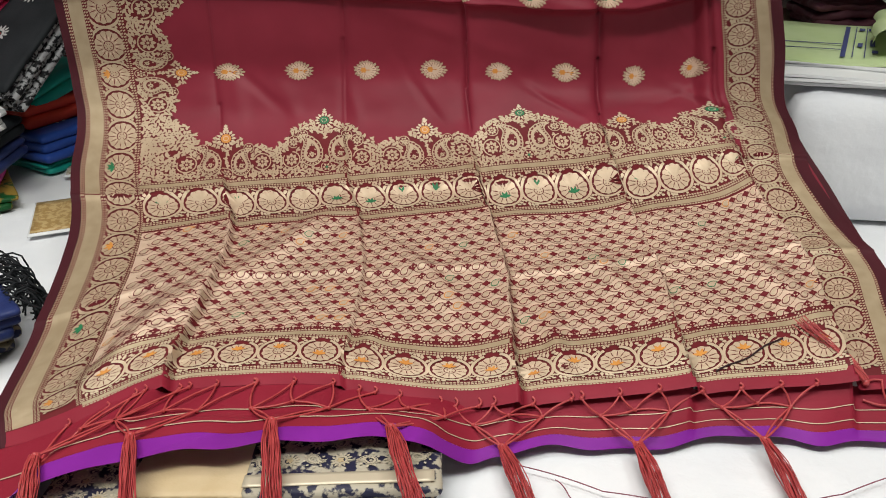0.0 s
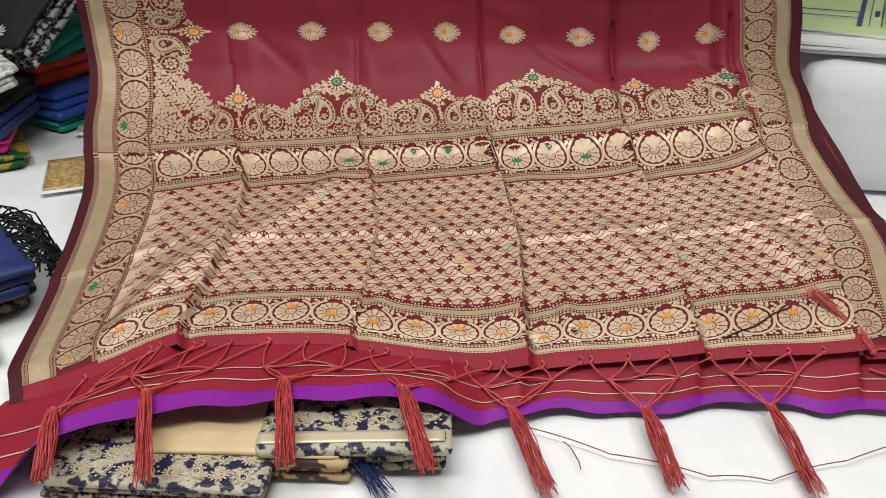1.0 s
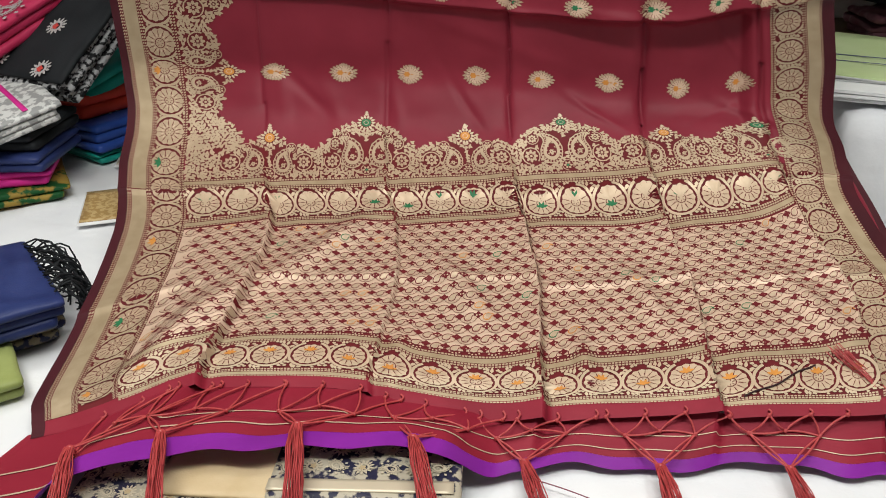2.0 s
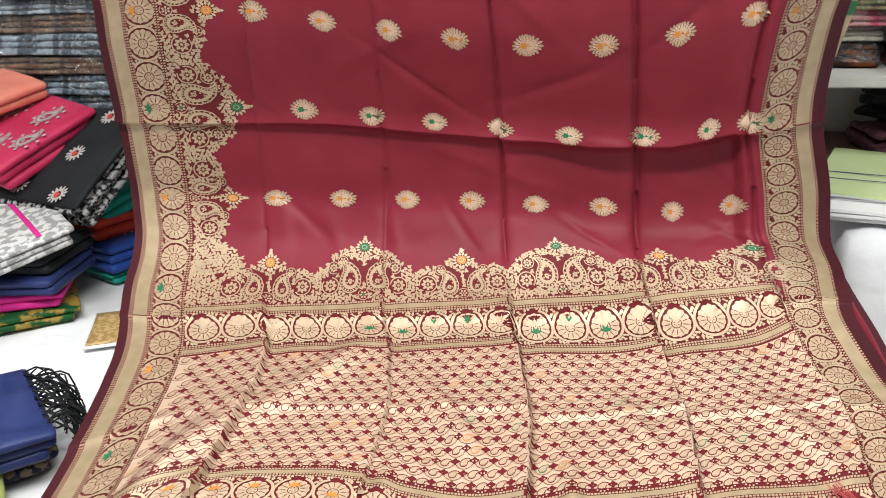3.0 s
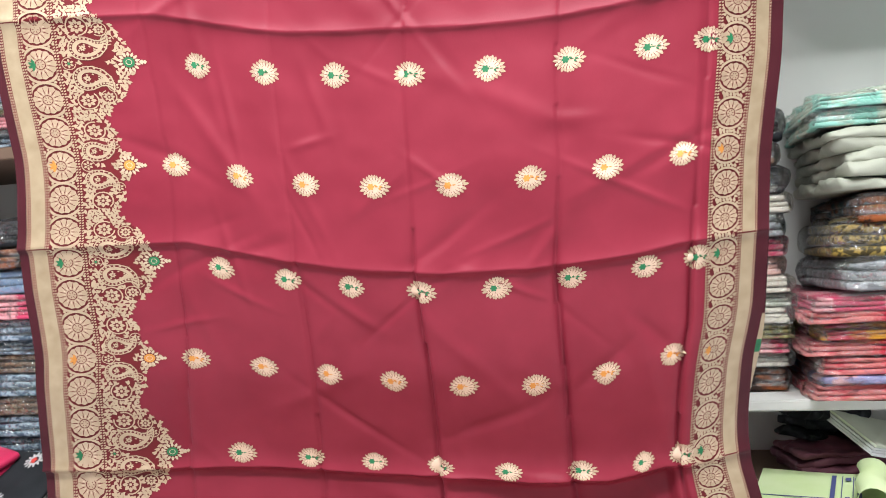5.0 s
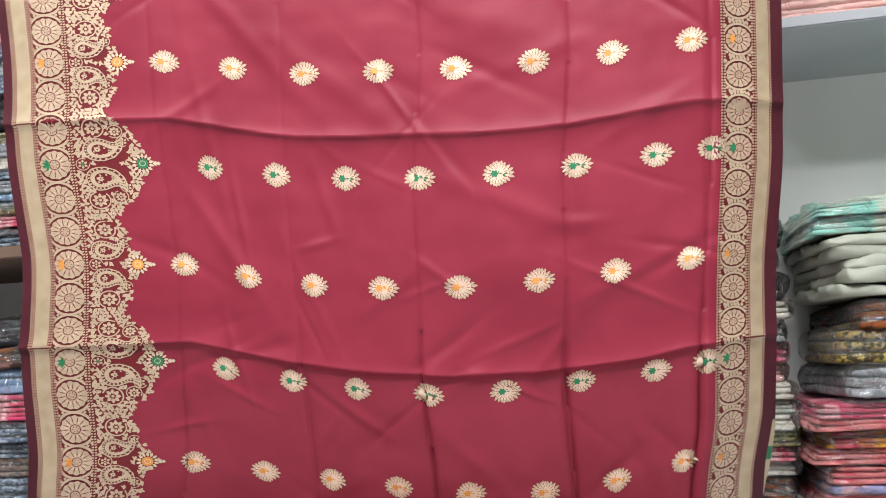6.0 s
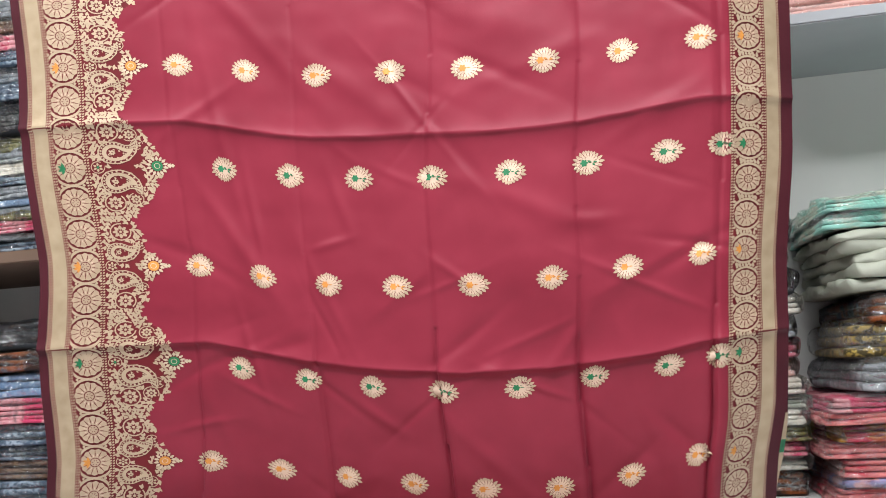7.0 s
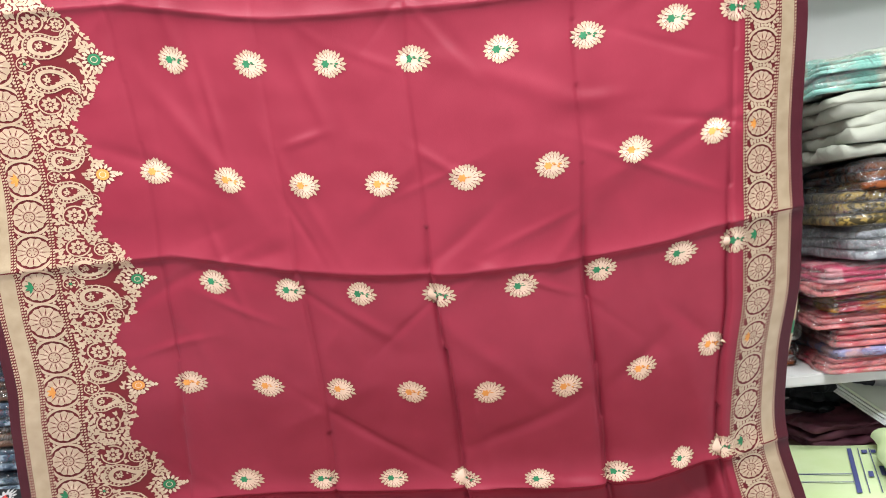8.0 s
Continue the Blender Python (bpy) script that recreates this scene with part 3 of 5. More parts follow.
def medallion(name, u, s, r, wu, ws, colour, along_u=False, seed=0):
    """A wheel flower in a ring, with scrolling leaves out to the cell's edges."""
    rr = random.Random(seed)
    P, scroll = Pattern(), CROSS_SCROLLS if along_u else SCROLLS
    n = 13
    turn = (math.pi / 2 if along_u else 0.0) + rr.uniform(-0.2, 0.2)
    P.poly([(u + r * 0.86 * (1 + 0.04 * math.cos(n * a)) * math.cos(a + turn), s + r * 0.86 * (1 + 0.04 * math.cos(n * a)) * math.sin(a + turn)) for a in [2 * math.pi * k / 52 for k in range(52)]], 0)
    for k in range(n):
        a = 2 * math.pi * (k + 0.5) / n + turn
        scroll.leaf(u + r * 0.34 * math.cos(a), s + r * 0.34 * math.sin(a), a, r * 0.50, r * 0.055, 5)
        b = a + math.pi / n
        scroll.leaf(u + r * 0.36 * math.cos(b), s + r * 0.36 * math.sin(b), b, r * 0.24, r * 0.05, 2)
    scroll.ring(u, s, r * 0.27, r * 0.32, 0, 2 * math.pi, 14, 5)
    for k in range(6):
        a = 2 * math.pi * k / 6 + turn
        scroll.leaf(u + r * 0.08 * math.cos(a), s + r * 0.08 * math.sin(a), a, r * 0.16, r * 0.04, 5)
    # the vine that rings the flower, open on one side
    q0, q1, m = 0.99, 1.16, 26
    for k in range(m):
        p, q = turn + 0.5 + 5.5 * k / m, turn + 0.5 + 5.5 * (k + 1) / m
        cell = []
        for ang, rad in ((p, q0), (p, q1), (q, q1), (q, q0)):
            pu, ps = r * rad * math.cos(ang), r * rad * math.sin(ang)
            cell.append((u + max(-wu / 2, min(wu / 2, pu)), s + max(-ws / 2, min(ws / 2, ps))))
        scroll.poly(cell, 0)
    # curling leaves out to the cell's edges
    m = 34
    for k in range(m):
        a = 2 * math.pi * (k + 0.3) / m
        ca, sa = math.cos(a), math.sin(a)
        edge = min(wu / 2 / max(1e-6, abs(ca)), ws / 2 / max(1e-6, abs(sa)))
        lo = r * 1.18
        gap = edge - lo
        if gap < 0.0015:
            continue
        lean = 0.8 * (1 if (k // 4) % 2 else -1)
        pieces = max(1, round(gap / 0.006))
        for q in range(pieces):
            L = gap / pieces
            rad = lo + q * L
            scroll.leaf(u + rad * ca, s + rad * sa, a + lean + rr.uniform(-0.2, 0.2), max(0.0045, L * 1.2), 0.0046, 0)
    ob = P.lay(name, LIT_GOLDS if along_u else GOLDS, saree, 0.0012)
    if colour:
        C = Pattern()
        ang = math.pi / 2 if along_u else math.pi
        cu, cs = u + r * 0.35 * math.cos(ang) * (1 if not along_u else 0), s + (r * 0.3 * rr.choice((-1, 1)) if along_u else 0)
        for k in range(4):
            C.leaf(cu, cs, ang + (k - 1.5) * 0.85, r * 0.40, r * 0.2, colour)
        C.disc(cu, cs, r * 0.11, colour, 8)
        C.lay("coloured_bloom", GOLDS, ob, 0.0020)
    return ob


_k = 0
s = 0.0
while s < S_TOP:
    colour = {0: 3, 3: 4}.get(_k % 6, 0)
    medallion("medallion", 0.0717, s, 0.0242, 0.041, R / 3, colour, False, _k)
    medallion("medallion", 1.0343, s, 0.0205, 0.039, R / 3, colour if s > 0.7 else 0, False, _k + 100)
    _k += 1
    s = _k * R / 3

# cross bands of the pallu
for s_mid, u_first, step, colour in ((0.0, 0.124, 0.0506, 3), (0.383, 0.124, 0.0506, 4)):
    P = Pattern()
    for ds in (-0.0312, -0.0352, 0.0312, 0.0352):
        beads_along_u(P, s_mid + ds, 0.098, 1.006)
    for ds in (-0.0530, 0.0530):
        beads_along_u(P, s_mid + ds * 0.9, 0.098, 1.006)
    P.lay("beading", GOLDS, saree, kind="stuff")
    for ds in (-0.0415, 0.0415):
        band("gold_band", 0.098, 1.006, s_mid + ds - 0.0038, s_mid + ds + 0.0038, GOLD_BAND, "narrow gold cross band")
    k = 0
    while u_first + k * step < 1.0:
        c = colour if colour == 3 or k not in (1, 3, 9, 13) else 0
        medallion("medallion", u_first + k * step, s_mid, 0.0232, step, 0.057, c, True, 300 + k)
        k += 1

SCROLLS.lay("scrollwork", GOLDS, saree, 0.0016, "gold leaf scrolls round the border medallions", "stuff")
CROSS_SCROLLS.lay("scrollwork", LIT_GOLDS, saree, 0.0016, "gold leaf scrolls of the cross bands, coloured as more brightly lit", "stuff")

# all-over paisley field between the cross bands
P = Pattern()
row = 0
s = 0.0605
while s < 0.336:
    u = 0.108 + (0.01225 if row % 2 else 0)
    while u < 1.006:
        q = rng.random()
        slot = 4 if q < 0.022 else 3 if q < 0.05 else 0
        # dark star between the paisleys, a dark rim round each, a beaded arc below
        for a in range(4):
            P.leaf(u + 0.01225, s + 0.001, a * math.pi / 2, 0.0056 if a % 2 else 0.0064, 0.0058, 5)
        P.drop(u + 0.0003, s + 0.0008, 1.15, 0.0178, slot if slot else 5, -1.3, -1)
        P.drop(u + 0.0003, s + 0.0008, 1.15, 0.0104, 2, -1.3, -1)
        P.ring(u, s + 0.001, 0.0118, 0.0125, math.pi * 1.12, math.pi * 1.88, 8, 5)
        for k in range(8):
            a = math.pi * (1.02 + 0.96 * k / 7)
            P.leaf(u + 0.0088 * math.cos(a), s + 0.001 + 0.0088 * math.sin(a), a, 0.0030, 0.0026, 1)
        u += 0.0245
    row += 1
    s += 0.0188
P.lay("paisley_field", LIT_GOLDS, saree, label="dense gold paisley weave of the pallu", kind="stuff")


def scallops(to_cloth, period, reach, first, count, start_colour, a_lo, a_hi, name):
    """A scalloped brocade edge: flowers over paired paisleys, leaves in between."""
    def height(t):
        return float(scallop_edge(t, period, reach, start_colour)) + 0.0022 * math.sin(t * 620)
    flowers, drops = [], []
    for k in range(first, first + count):
        tall = (k + start_colour) % 2 == 1
        h = (0.085 if tall else 0.064) * reach
        if k * period < a_lo:
            continue
        flowers.append((k * period, h, 4 if tall else 3))
        for sg in (-1, 1):
            drops.append((k * period + sg * 0.0195, (0.040 if tall else 0.029) * reach, math.pi / 2 + sg * 0.22, 0.058 if tall else 0.050, -sg))
    rosettes = []
    for f, h, c in flowers:
        for sg in (-1, 1):
            rosettes += [(f + sg * 0.054, 0.026 * reach, 0.0105, 0), (f + sg * 0.0335, (0.062 if c == 4 else 0.048) * reach, 0.0062, 0)]
            if c == 4:
                rosettes.append((f + sg * 0.049, 0.053 * reach, 0.0075, 0))
        rosettes.append((f, 0.010 * reach, 0.0068, c if c == 4 else 0))
    P = Pattern()
    rr = random.Random(count * 7 + first)
    t, col = a_lo, 0
    while t < a_hi:
        top = height(t)
        v = 0.003 + (0.0030 if col % 2 else 0)
        while v < top:
            tt, vv = t + rr.uniform(-0.0009, 0.0009), v + rr.uniform(-0.0008, 0.0008)
            free = all((tt - f) ** 2 + (vv - h) ** 2 > 0.0135 ** 2 for f, h, _ in flowers)
            free = free and all((tt - x) ** 2 + (vv - y) ** 2 > (1.36 * r + 0.0012) ** 2 for x, y, r, _ in rosettes)
            for (dt, dv, da, dsize, sg) in drops:
                ex, ey = tt - dt, vv - dv
                l, w = ex * math.cos(da) + ey * math.sin(da), -ex * math.sin(da) + ey * math.cos(da)
                if (l / (0.5 * dsize)) ** 2 + (w / (0.36 * dsize)) ** 2 < 1.0:
                    free = False
            if free:
                swirl = 2.4 * math.sin(t * 80) + 2.0 * math.cos(v * 100 + t * 35)
                L = rr.uniform(0.0074, 0.0096)
                P.leaf(tt - 0.4 * L * math.cos(swirl), vv - 0.4 * L * math.sin(swirl), swirl, L, 0.0044, 0)
                P.leaf(tt, vv, swirl + 1.1 * rr.choice((-1, 1)), L * 0.6, 0.0031, 0)
            v += 0.0060
        t += 0.0055
        col += 1
    # small round flowers ringed by their vines
    for x, y, r, heart in rosettes:
        if not a_lo < x < a_hi:
            continue
        a0 = rr.uniform(0, 6.3)
        P.ring(x, y, r * 1.18, r * 1.36, a0, a0 + 5.2, 14, 0)
        n = 8 if r > 0.007 else 6
        for k in range(n):
            a = 2 * math.pi * k / n
            P.leaf(x + r * 0.30 * math.cos(a), y + r * 0.30 * math.sin(a), a, r * 0.72, r * 0.52, 0)
        P.disc(x, y, r * (0.29 if heart else 0.2), heart, 9)
    P.v = [to_cloth(p) for p in P.v]
    P.lay(name, GOLDS, saree, label="gold brocade leaves and vines of the scalloped edge", kind="stuff")
    for (dt, dv, da, dsize, sg) in drops:
        if not a_lo - 0.01 < dt < a_hi + 0.01:
            continue
        Q = Pattern()
        Q.drop(dt, dv, da, dsize, 0, sg, 1)
        Q.v = [to_cloth(p) for p in Q.v]
        Q.lay("paisley", GOLDS, saree, 0.0010)
    for f, h, c in flowers:
        if not a_lo - 0.01 < f < a_hi + 0.01:
            continue
        Q = Pattern()
        for k in range(14):
            a = 2 * math.pi * k / 14
            Q.leaf(f + 0.0078 * math.cos(a), h + 0.0078 * math.sin(a), a, 0.0074, 0.0042, 1)
        for k in range(2):
            Q.leaf(f, h + 0.013 + k * 0.004, math.pi / 2, 0.0065, 0.0055 - 0.0014 * k, 1)
            for sg in (-1, 1):
                Q.leaf(f, h + 0.0145 + k * 0.0045, math.pi / 2 + sg * 0.75, 0.0048 - 0.0012 * k, 0.003, 1)
        Q.v = [to_cloth(p) for p in Q.v]
        ob = Q.lay("apex_flower", GOLDS, saree, 0.0011)
        C = Pattern()
        C.disc(f, h, 0.0076, c, 14)
        C.v = [to_cloth(p) for p in C.v]
        C.lay("flower_centre", GOLDS, ob, 0.0014, "green centre" if c == 4 else "orange centre")
        D = Pattern()
        D.ring(f, h, 0.0034, 0.0042, slot=1 if c == 4 else 2, n=10)
        D.v = [to_cloth(p) for p in D.v]
        D.lay("flower_centre", GOLDS, ob, 0.0017)


# along the left border, pointing into the body; even rows orange, odd rows green
scallops(lambda p: (0.0985 + p[1], p[0]), R, 1.0, 3, 11, 0, 0.488, S_TOP, "brocade_vines")
# across the head of the pallu, pointing up
scallops(lambda p: (0.217 + p[0], 0.432 + p[1]), 0.154, 1.06, -1, 7, 0, -0.115, 0.785, "brocade_vines")


def body_motif(u, s, colour, seed):
    P = Pattern()
    rr = random.Random(seed)
    n = 22
    P.poly([(u + 0.0138 * (1 + 0.14 * math.cos(2 * a)) * math.cos(a), s + 0.0138 * math.sin(a)) for a in [2 * math.pi * k / 16 for k in range(16)]], 2)
    for k in range(15):
        a = 2 * math.pi * (k + 0.5) / 15
        P.leaf(u + 0.002 + 0.0078 * math.cos(a), s + 0.0072 * math.sin(a), a + 0.2 * math.sin(2 * a), 0.0078, 0.0034, 1)
    for k in range(n):
        a = 2 * math.pi * k / n
        e = 1.0 + 0.14 * math.cos(2 * a) + 0.10 * max(0.0, math.cos(a)) ** 8
        P.leaf(u + 0.0120 * e * math.cos(a), s + 0.0120 * math.sin(a), a + 0.3 * math.sin(2 * a) + rr.uniform(-0.15, 0.15), rr.uniform(0.0060, 0.0082) * e, 0.0047, 0)
    for k in range(16):
        a = 2 * math.pi * (k + 0.5) / 16
        P.leaf(u + 0.001 + 0.0086 * math.cos(a), s + 0.0086 * math.sin(a), a + 0.4, 0.0056, 0.0012, 2)
    for k in range(7):
        a = 2 * math.pi * k / 7
        P.leaf(u + 0.006 + 0.0012 * math.cos(a), s + 0.0012 * math.sin(a), a, 0.006, 0.0032, 2 if k % 3 else colour)
    ob = P.lay("floral_motif", GOLDS, saree, 0.0007)
    C = Pattern()
    for k in range(6):
        a = 2 * math.pi * k / 6
        C.leaf(u - 0.0045, s, a, 0.0058, 0.0046, colour)
    C.leaf(u + 0.001, s, 0, 0.006, 0.0018, colour)
    for k in range(5):
        a = 2 * math.pi * k / 5
        C.leaf(u - 0.0045 + 0.0062 * math.cos(a), s + 0.0062 * math.sin(a), a, 0.0035, 0.0008, 5)
    for k in range(18):
        a = 2 * math.pi * (k + 0.5) / 18
        C.leaf(u + 0.0085 * math.cos(a), s + 0.0085 * math.sin(a), a + 0.25, 0.0075, 0.0008, 5)
    C.lay("flower_centre", GOLDS, ob, 0.0013, "orange centre" if colour == 3 else "green centre")


for row in range(4, 14):
    green = row % 2
    for k in range(8):
        u = (0.284 + 0.107 * k) if green else (0.226 + 0.1062 * k)
        body_motif(min(u, 0.999), row * R, 4 if green else 3, row * 10 + k)

# ---- hem, lining, fringe ----
# where the lower edge of the under layer lies on the floor and over the folded piles
EDGE_LINE = [(-0.45, -0.775), (-0.342, -0.721), (-0.289, -0.68), (-0.225, -0.644), (-0.09, -0.593), (0.061, -0.561), (0.13, -0.508), (0.198, -0.484),
             (0.384, -0.437), (0.542, -0.414), (0.66, -0.40)]


def lining_place(u, s):
    u, s = np.asarray(u, float), np.asarray(s, float)
    f = np.clip((-0.04 - s) / 0.132, 0, 1)
    x, y, z = smooth_place(u, np.full_like(s, -0.04))
    x = x - 0.02 * f * np.clip((0.3 - u) / 0.3, 0, 1)
    low = np.interp(x, [p[0] for p in EDGE_LINE], [p[1] for p in EDGE_LINE]) + 0.005 * np.sin(u * 31) + 0.003 * np.sin(u * 70)
    pile = 0.060 * ramp01(x + 0.33, 0.03) * (1 - ramp01(x - 0.085, 0.03))
    floor_z = 0.007 + pile + 0.004 * np.sin(u * 23) * f
    z = np.maximum((z - 0.012) * (1 - f) + floor_z * f, 0.005 + pile * ramp01(f - 0.4, 0.3))
    return x, y + (low - y) * f, z


def lining_piece(name, s0, s1, material, label, lift=0.0, step=0.005):
    ns, nu = max(2, int((s1 - s0) / step)), 230
    U, S = np.meshgrid(np.linspace(0.0, WIDTH - 0.005, nu + 1), np.linspace(s0, s1, ns + 1))
    x, y, z = lining_place(U, S)
    idx = np.arange(U.size).reshape(U.shape)
    f = np.stack([idx[:-1, :-1], idx[:-1, 1:], idx[1:, 1:], idx[1:, :-1]], -1).reshape(-1, 4)
    return child(mesh_object(name, np.stack([x, y - lift * 0.3, z + lift], -1).reshape(-1, 3).tolist(), f.tolist(), material,
                             np.stack([U, S], -1).reshape(-1, 2)), saree, label)


lining_piece("lining", -0.146, -0.045, LINING, "crimson silk layer under the hem")
lining_piece("purple_edge", -0.172, -0.1462, PURPLE, "raw bright purple cloth edge")
for _s in (-0.104, -0.132):
    lining_piece("woven_line", _s, _s + 0.0018, PALE, "thin gold woven line", 0.0012)

TASSELS = [(-0.31, -0.659, -0.268, -0.742, 0.066), (-0.232, -0.613, -0.174, -0.727, 0.066), (-0.096, -0.566, -0.052, -0.679, 0.066), (0.031, -0.557, 0.081, -0.661, 0.066),
           (0.14, -0.504, 0.191, -0.613, 0.012), (0.284, -0.477, 0.315, -0.581, 0.012), (0.419, -0.447, 0.448, -0.56, 0.012)]


def cord(points, radius=0.0013):
    """A slightly wandering twisted cord through the points."""
    out = []
    for i, (p, q) in enumerate(zip(points, points[1:])):
        p, q = Vector(p), Vector(q)
        for k in range(5):
            t = k / 5
            w = p.lerp(q, t)
            side = Vector((q.y - p.y, p.x - q.x, 0)).normalized() if (q - p).length > 1e-5 else Vector((0, 0, 0))
            out.append(w + side * 0.003 * math.sin(math.pi * t) * (1 if i % 2 else -1))
    out.append(Vector(points[-1]))
    return tube(out, radius, 6)


def over_lining(u, s, lift=0.004):
    x, y, z = lining_place(np.array([u]), np.array([s]))
    return (float(x[0]), float(y[0]), float(z[0]) + lift)


def tassel_strands(head, tip, seed, spread=0.0095, count=46, lift=0.0):
    r = random.Random(seed)
    head, tip = Vector(head), Vector(tip)
    side = Vector((tip.y - head.y, head.x - tip.x, 0)).normalized()
    chunks = []
    for k in range(count):
        a, b = r.uniform(-1, 1), r.random()
        end = tip + side * a * spread + (tip - head).normalized() * r.uniform(-0.012, 0.012)
        end.z = max(0.006, tip.z - 0.004 + 0.010 * b + 0.2 * lift)
        pts = []
        for i in range(7):
            t = i / 6
            p = head.lerp(end, t)
            bulge = math.sin(math.pi * min(1, t * 1.3)) * 0.35
            p += side * (a * 0.0045 * (1 - t) + a * spread * bulge * 0.5) + Vector((0, 0, 0.007 * b * math.sin(math.pi * min(1, 0.15 + t)) + 0.002))
            p += side * 0.0012 * math.sin(t * 9 + k)
            p.z = max(p.z, 0.005)
            pts.append(p)
        chunks.append(tube(pts, 0.0008, 4, 0.7))
    return merge(chunks)


def knot(parent, where, r=0.0042):
    bm = bmesh.new()
    bmesh.ops.create_uvsphere(bm, u_segments=10, v_segments=6, radius=r)
    for v in bm.verts:
        v.co += noise.noise_vector(v.co * 400) * r * 0.3
        v.co += Vector(where)
    part("knot", bm, TASSEL, parent)


for k, (hx, hy, tx, ty, hz) in enumerate(TASSELS):
    v, f = tassel_strands((hx, hy, hz + 0.006), (tx, ty, max(0.01, hz - 0.001) if hz > 0.04 else 0.01), k)
    t = child(mesh_object("tassel", v, f, TASSEL, [(p[0] * 3, p[1]) for p in v]), saree, "silky dark red thread tassel")
    knot(t, (hx, hy, hz + 0.008))
    _us = np.linspace(0.05, 1.05, 101)
    mid = float(_us[np.argmin(np.abs(lining_place(_us, np.full(101, -0.1))[0] - hx))])
    hems = [mid - 0.068, mid - 0.022, mid + 0.024, mid + 0.07]
    tops = [tuple(on_cloth([(u, -0.064)], 0.003)[0]) for u in hems]
    low = [tuple(on_cloth([(u, -0.0775)], 0.004)[0]) for u in hems]
    a = over_lining((hems[0] + hems[1]) / 2 + 0.006, -0.106)
    b = over_lining((hems[2] + hems[3]) / 2 - 0.006, -0.106)
    c = over_lining((hems[1] + hems[2]) / 2, -0.098)
    head = (hx, hy, hz + 0.008)
    chunks = [cord([tops[0], low[0], a, head]), cord([tops[1], low[1], c, a]), cord([tops[2], low[2], c, b]), cord([tops[3], low[3], b, head]),
              cord([low[1], a, head], 0.0012), cord([low[2], b, head], 0.0012)]
    v, f = merge(chunks)
    net = child(mesh_object("fringe_cord", v, f, TASSEL, [(p[0] * 3, p[1]) for p in v]), saree, "knotted dark red fringe cords")
    for p in (a, b, c, *low):
        knot(net, p, 0.0026)

# one tassel flipped up on to the pallu
_h = on_cloth([(1.03, -0.065), (0.965, 0.03)], 0.006)
v, f = tassel_strands(_h[0], _h[1], 77, 0.008, 40)
_t = child(mesh_object("tassel", v, f, TASSEL, [(p[0] * 3, p[1]) for p in v]), saree, "dark red tassel flipped up over the pallu")
knot(_t, _h[0])
v, f = cord([tuple(_h[0]), tuple(on_cloth([(1.05, -0.06)], 0.004)[0]), over_lining(1.06, -0.1), over_lining(1.03, -0.085)])
child(mesh_object("fringe_cord", v, f, TASSEL, [(p[0] * 3, p[1]) for p in v]), saree)

# thin dark line across the brocade
v, f = tube([tuple(p) for p in on_cloth([(0.845 + 0.008 * i, -0.03 + 0.0045 * i + 0.002 * math.sin(i)) for i in range(12)], 0.0025)], 0.0011, 5)
tagged(mesh_object("thread", v, f, DARK_LINE), "thin dark line lying across the gold brocade", "thread")

# second layer of the cloth, seen past the far edge
def back_layer():
    nu, ns = 24, 190
    U, S = np.meshgrid(np.linspace(0, 1, nu + 1), np.linspace(0.14, 2.15, ns + 1))
    y, z = prof(S)
    xr = right_edge(S)[0]
    low = 1 - ramp01(S - 0.45, 0.2)
    x = xr - 0.085 - 0.036 * ramp01(S - 0.5, 0.12) * ramp01(0.87 - S, 0.13) + U * (0.086 + 0.012 * low + 0.006 * np.sin(S * 6))
    y = y + 0.085 + 0.006 * np.sin(U * 9 + S * 5) + 0.012 * np.sin(S * 9)
    z = np.maximum(z - 0.012 * low + 0.010 * np.sin(U * 12) * low, 0.006)
    idx = np.arange(U.size).reshape(U.shape)
    f = np.stack([idx[:-1, :-1], idx[:-1, 1:], idx[1:, 1:], idx[1:, :-1]], -1).reshape(-1, 4)
    ob = mesh_object("back_layer", np.stack([x, y, z], -1).reshape(-1, 3).tolist(), f.tolist(), [MAROON, WINE, GOLD_BAND, GREEN], np.stack([U * 0.12, S], -1).reshape(-1, 2))
    u, s = U[:-1, :-1].reshape(-1), S[:-1, :-1].reshape(-1)
    m = np.where(u > 0.9, 1, 0)
    m = np.where((u > 0.86) & (u < 0.97) & (s > 0.86) & (s < 0.99), 2, m)
    m = np.where((u > 0.86) & (u < 0.97) & (s > 0.925) & (s < 0.95), 3, m)
    ob.data.polygons.foreach_set("material_index", m.astype(np.int32))
    child(ob, saree, "second maroon layer of the cloth behind the edge")


back_layer()

# thin threads on the sheet
def floor_thread(points, r=0.0007, material=RED_THREAD, label="thin loose dark red thread on the white sheet"):
    pts = []
    for p, q in zip(points, points[1:]):
        for k in range(8):
            t = k / 8
            pts.append((p[0] + (q[0] - p[0]) * t, p[1] + (q[1] - p[1]) * t + 0.004 * math.sin(3.1 * t), 0.0045))
    v, f = tube(pts, r, 5)
    return tagged(mesh_object("thread", v, f, material), label, "thread")


floor_thread([(0.14, -0.51), (0.25, -0.54), (0.35, -0.555), (0.41, -0.55), (0.49, -0.505), (0.60, -0.44), (0.69, -0.39)])
floor_thread([(0.20, -0.53), (0.216, -0.553), (0.222, -0.573)])


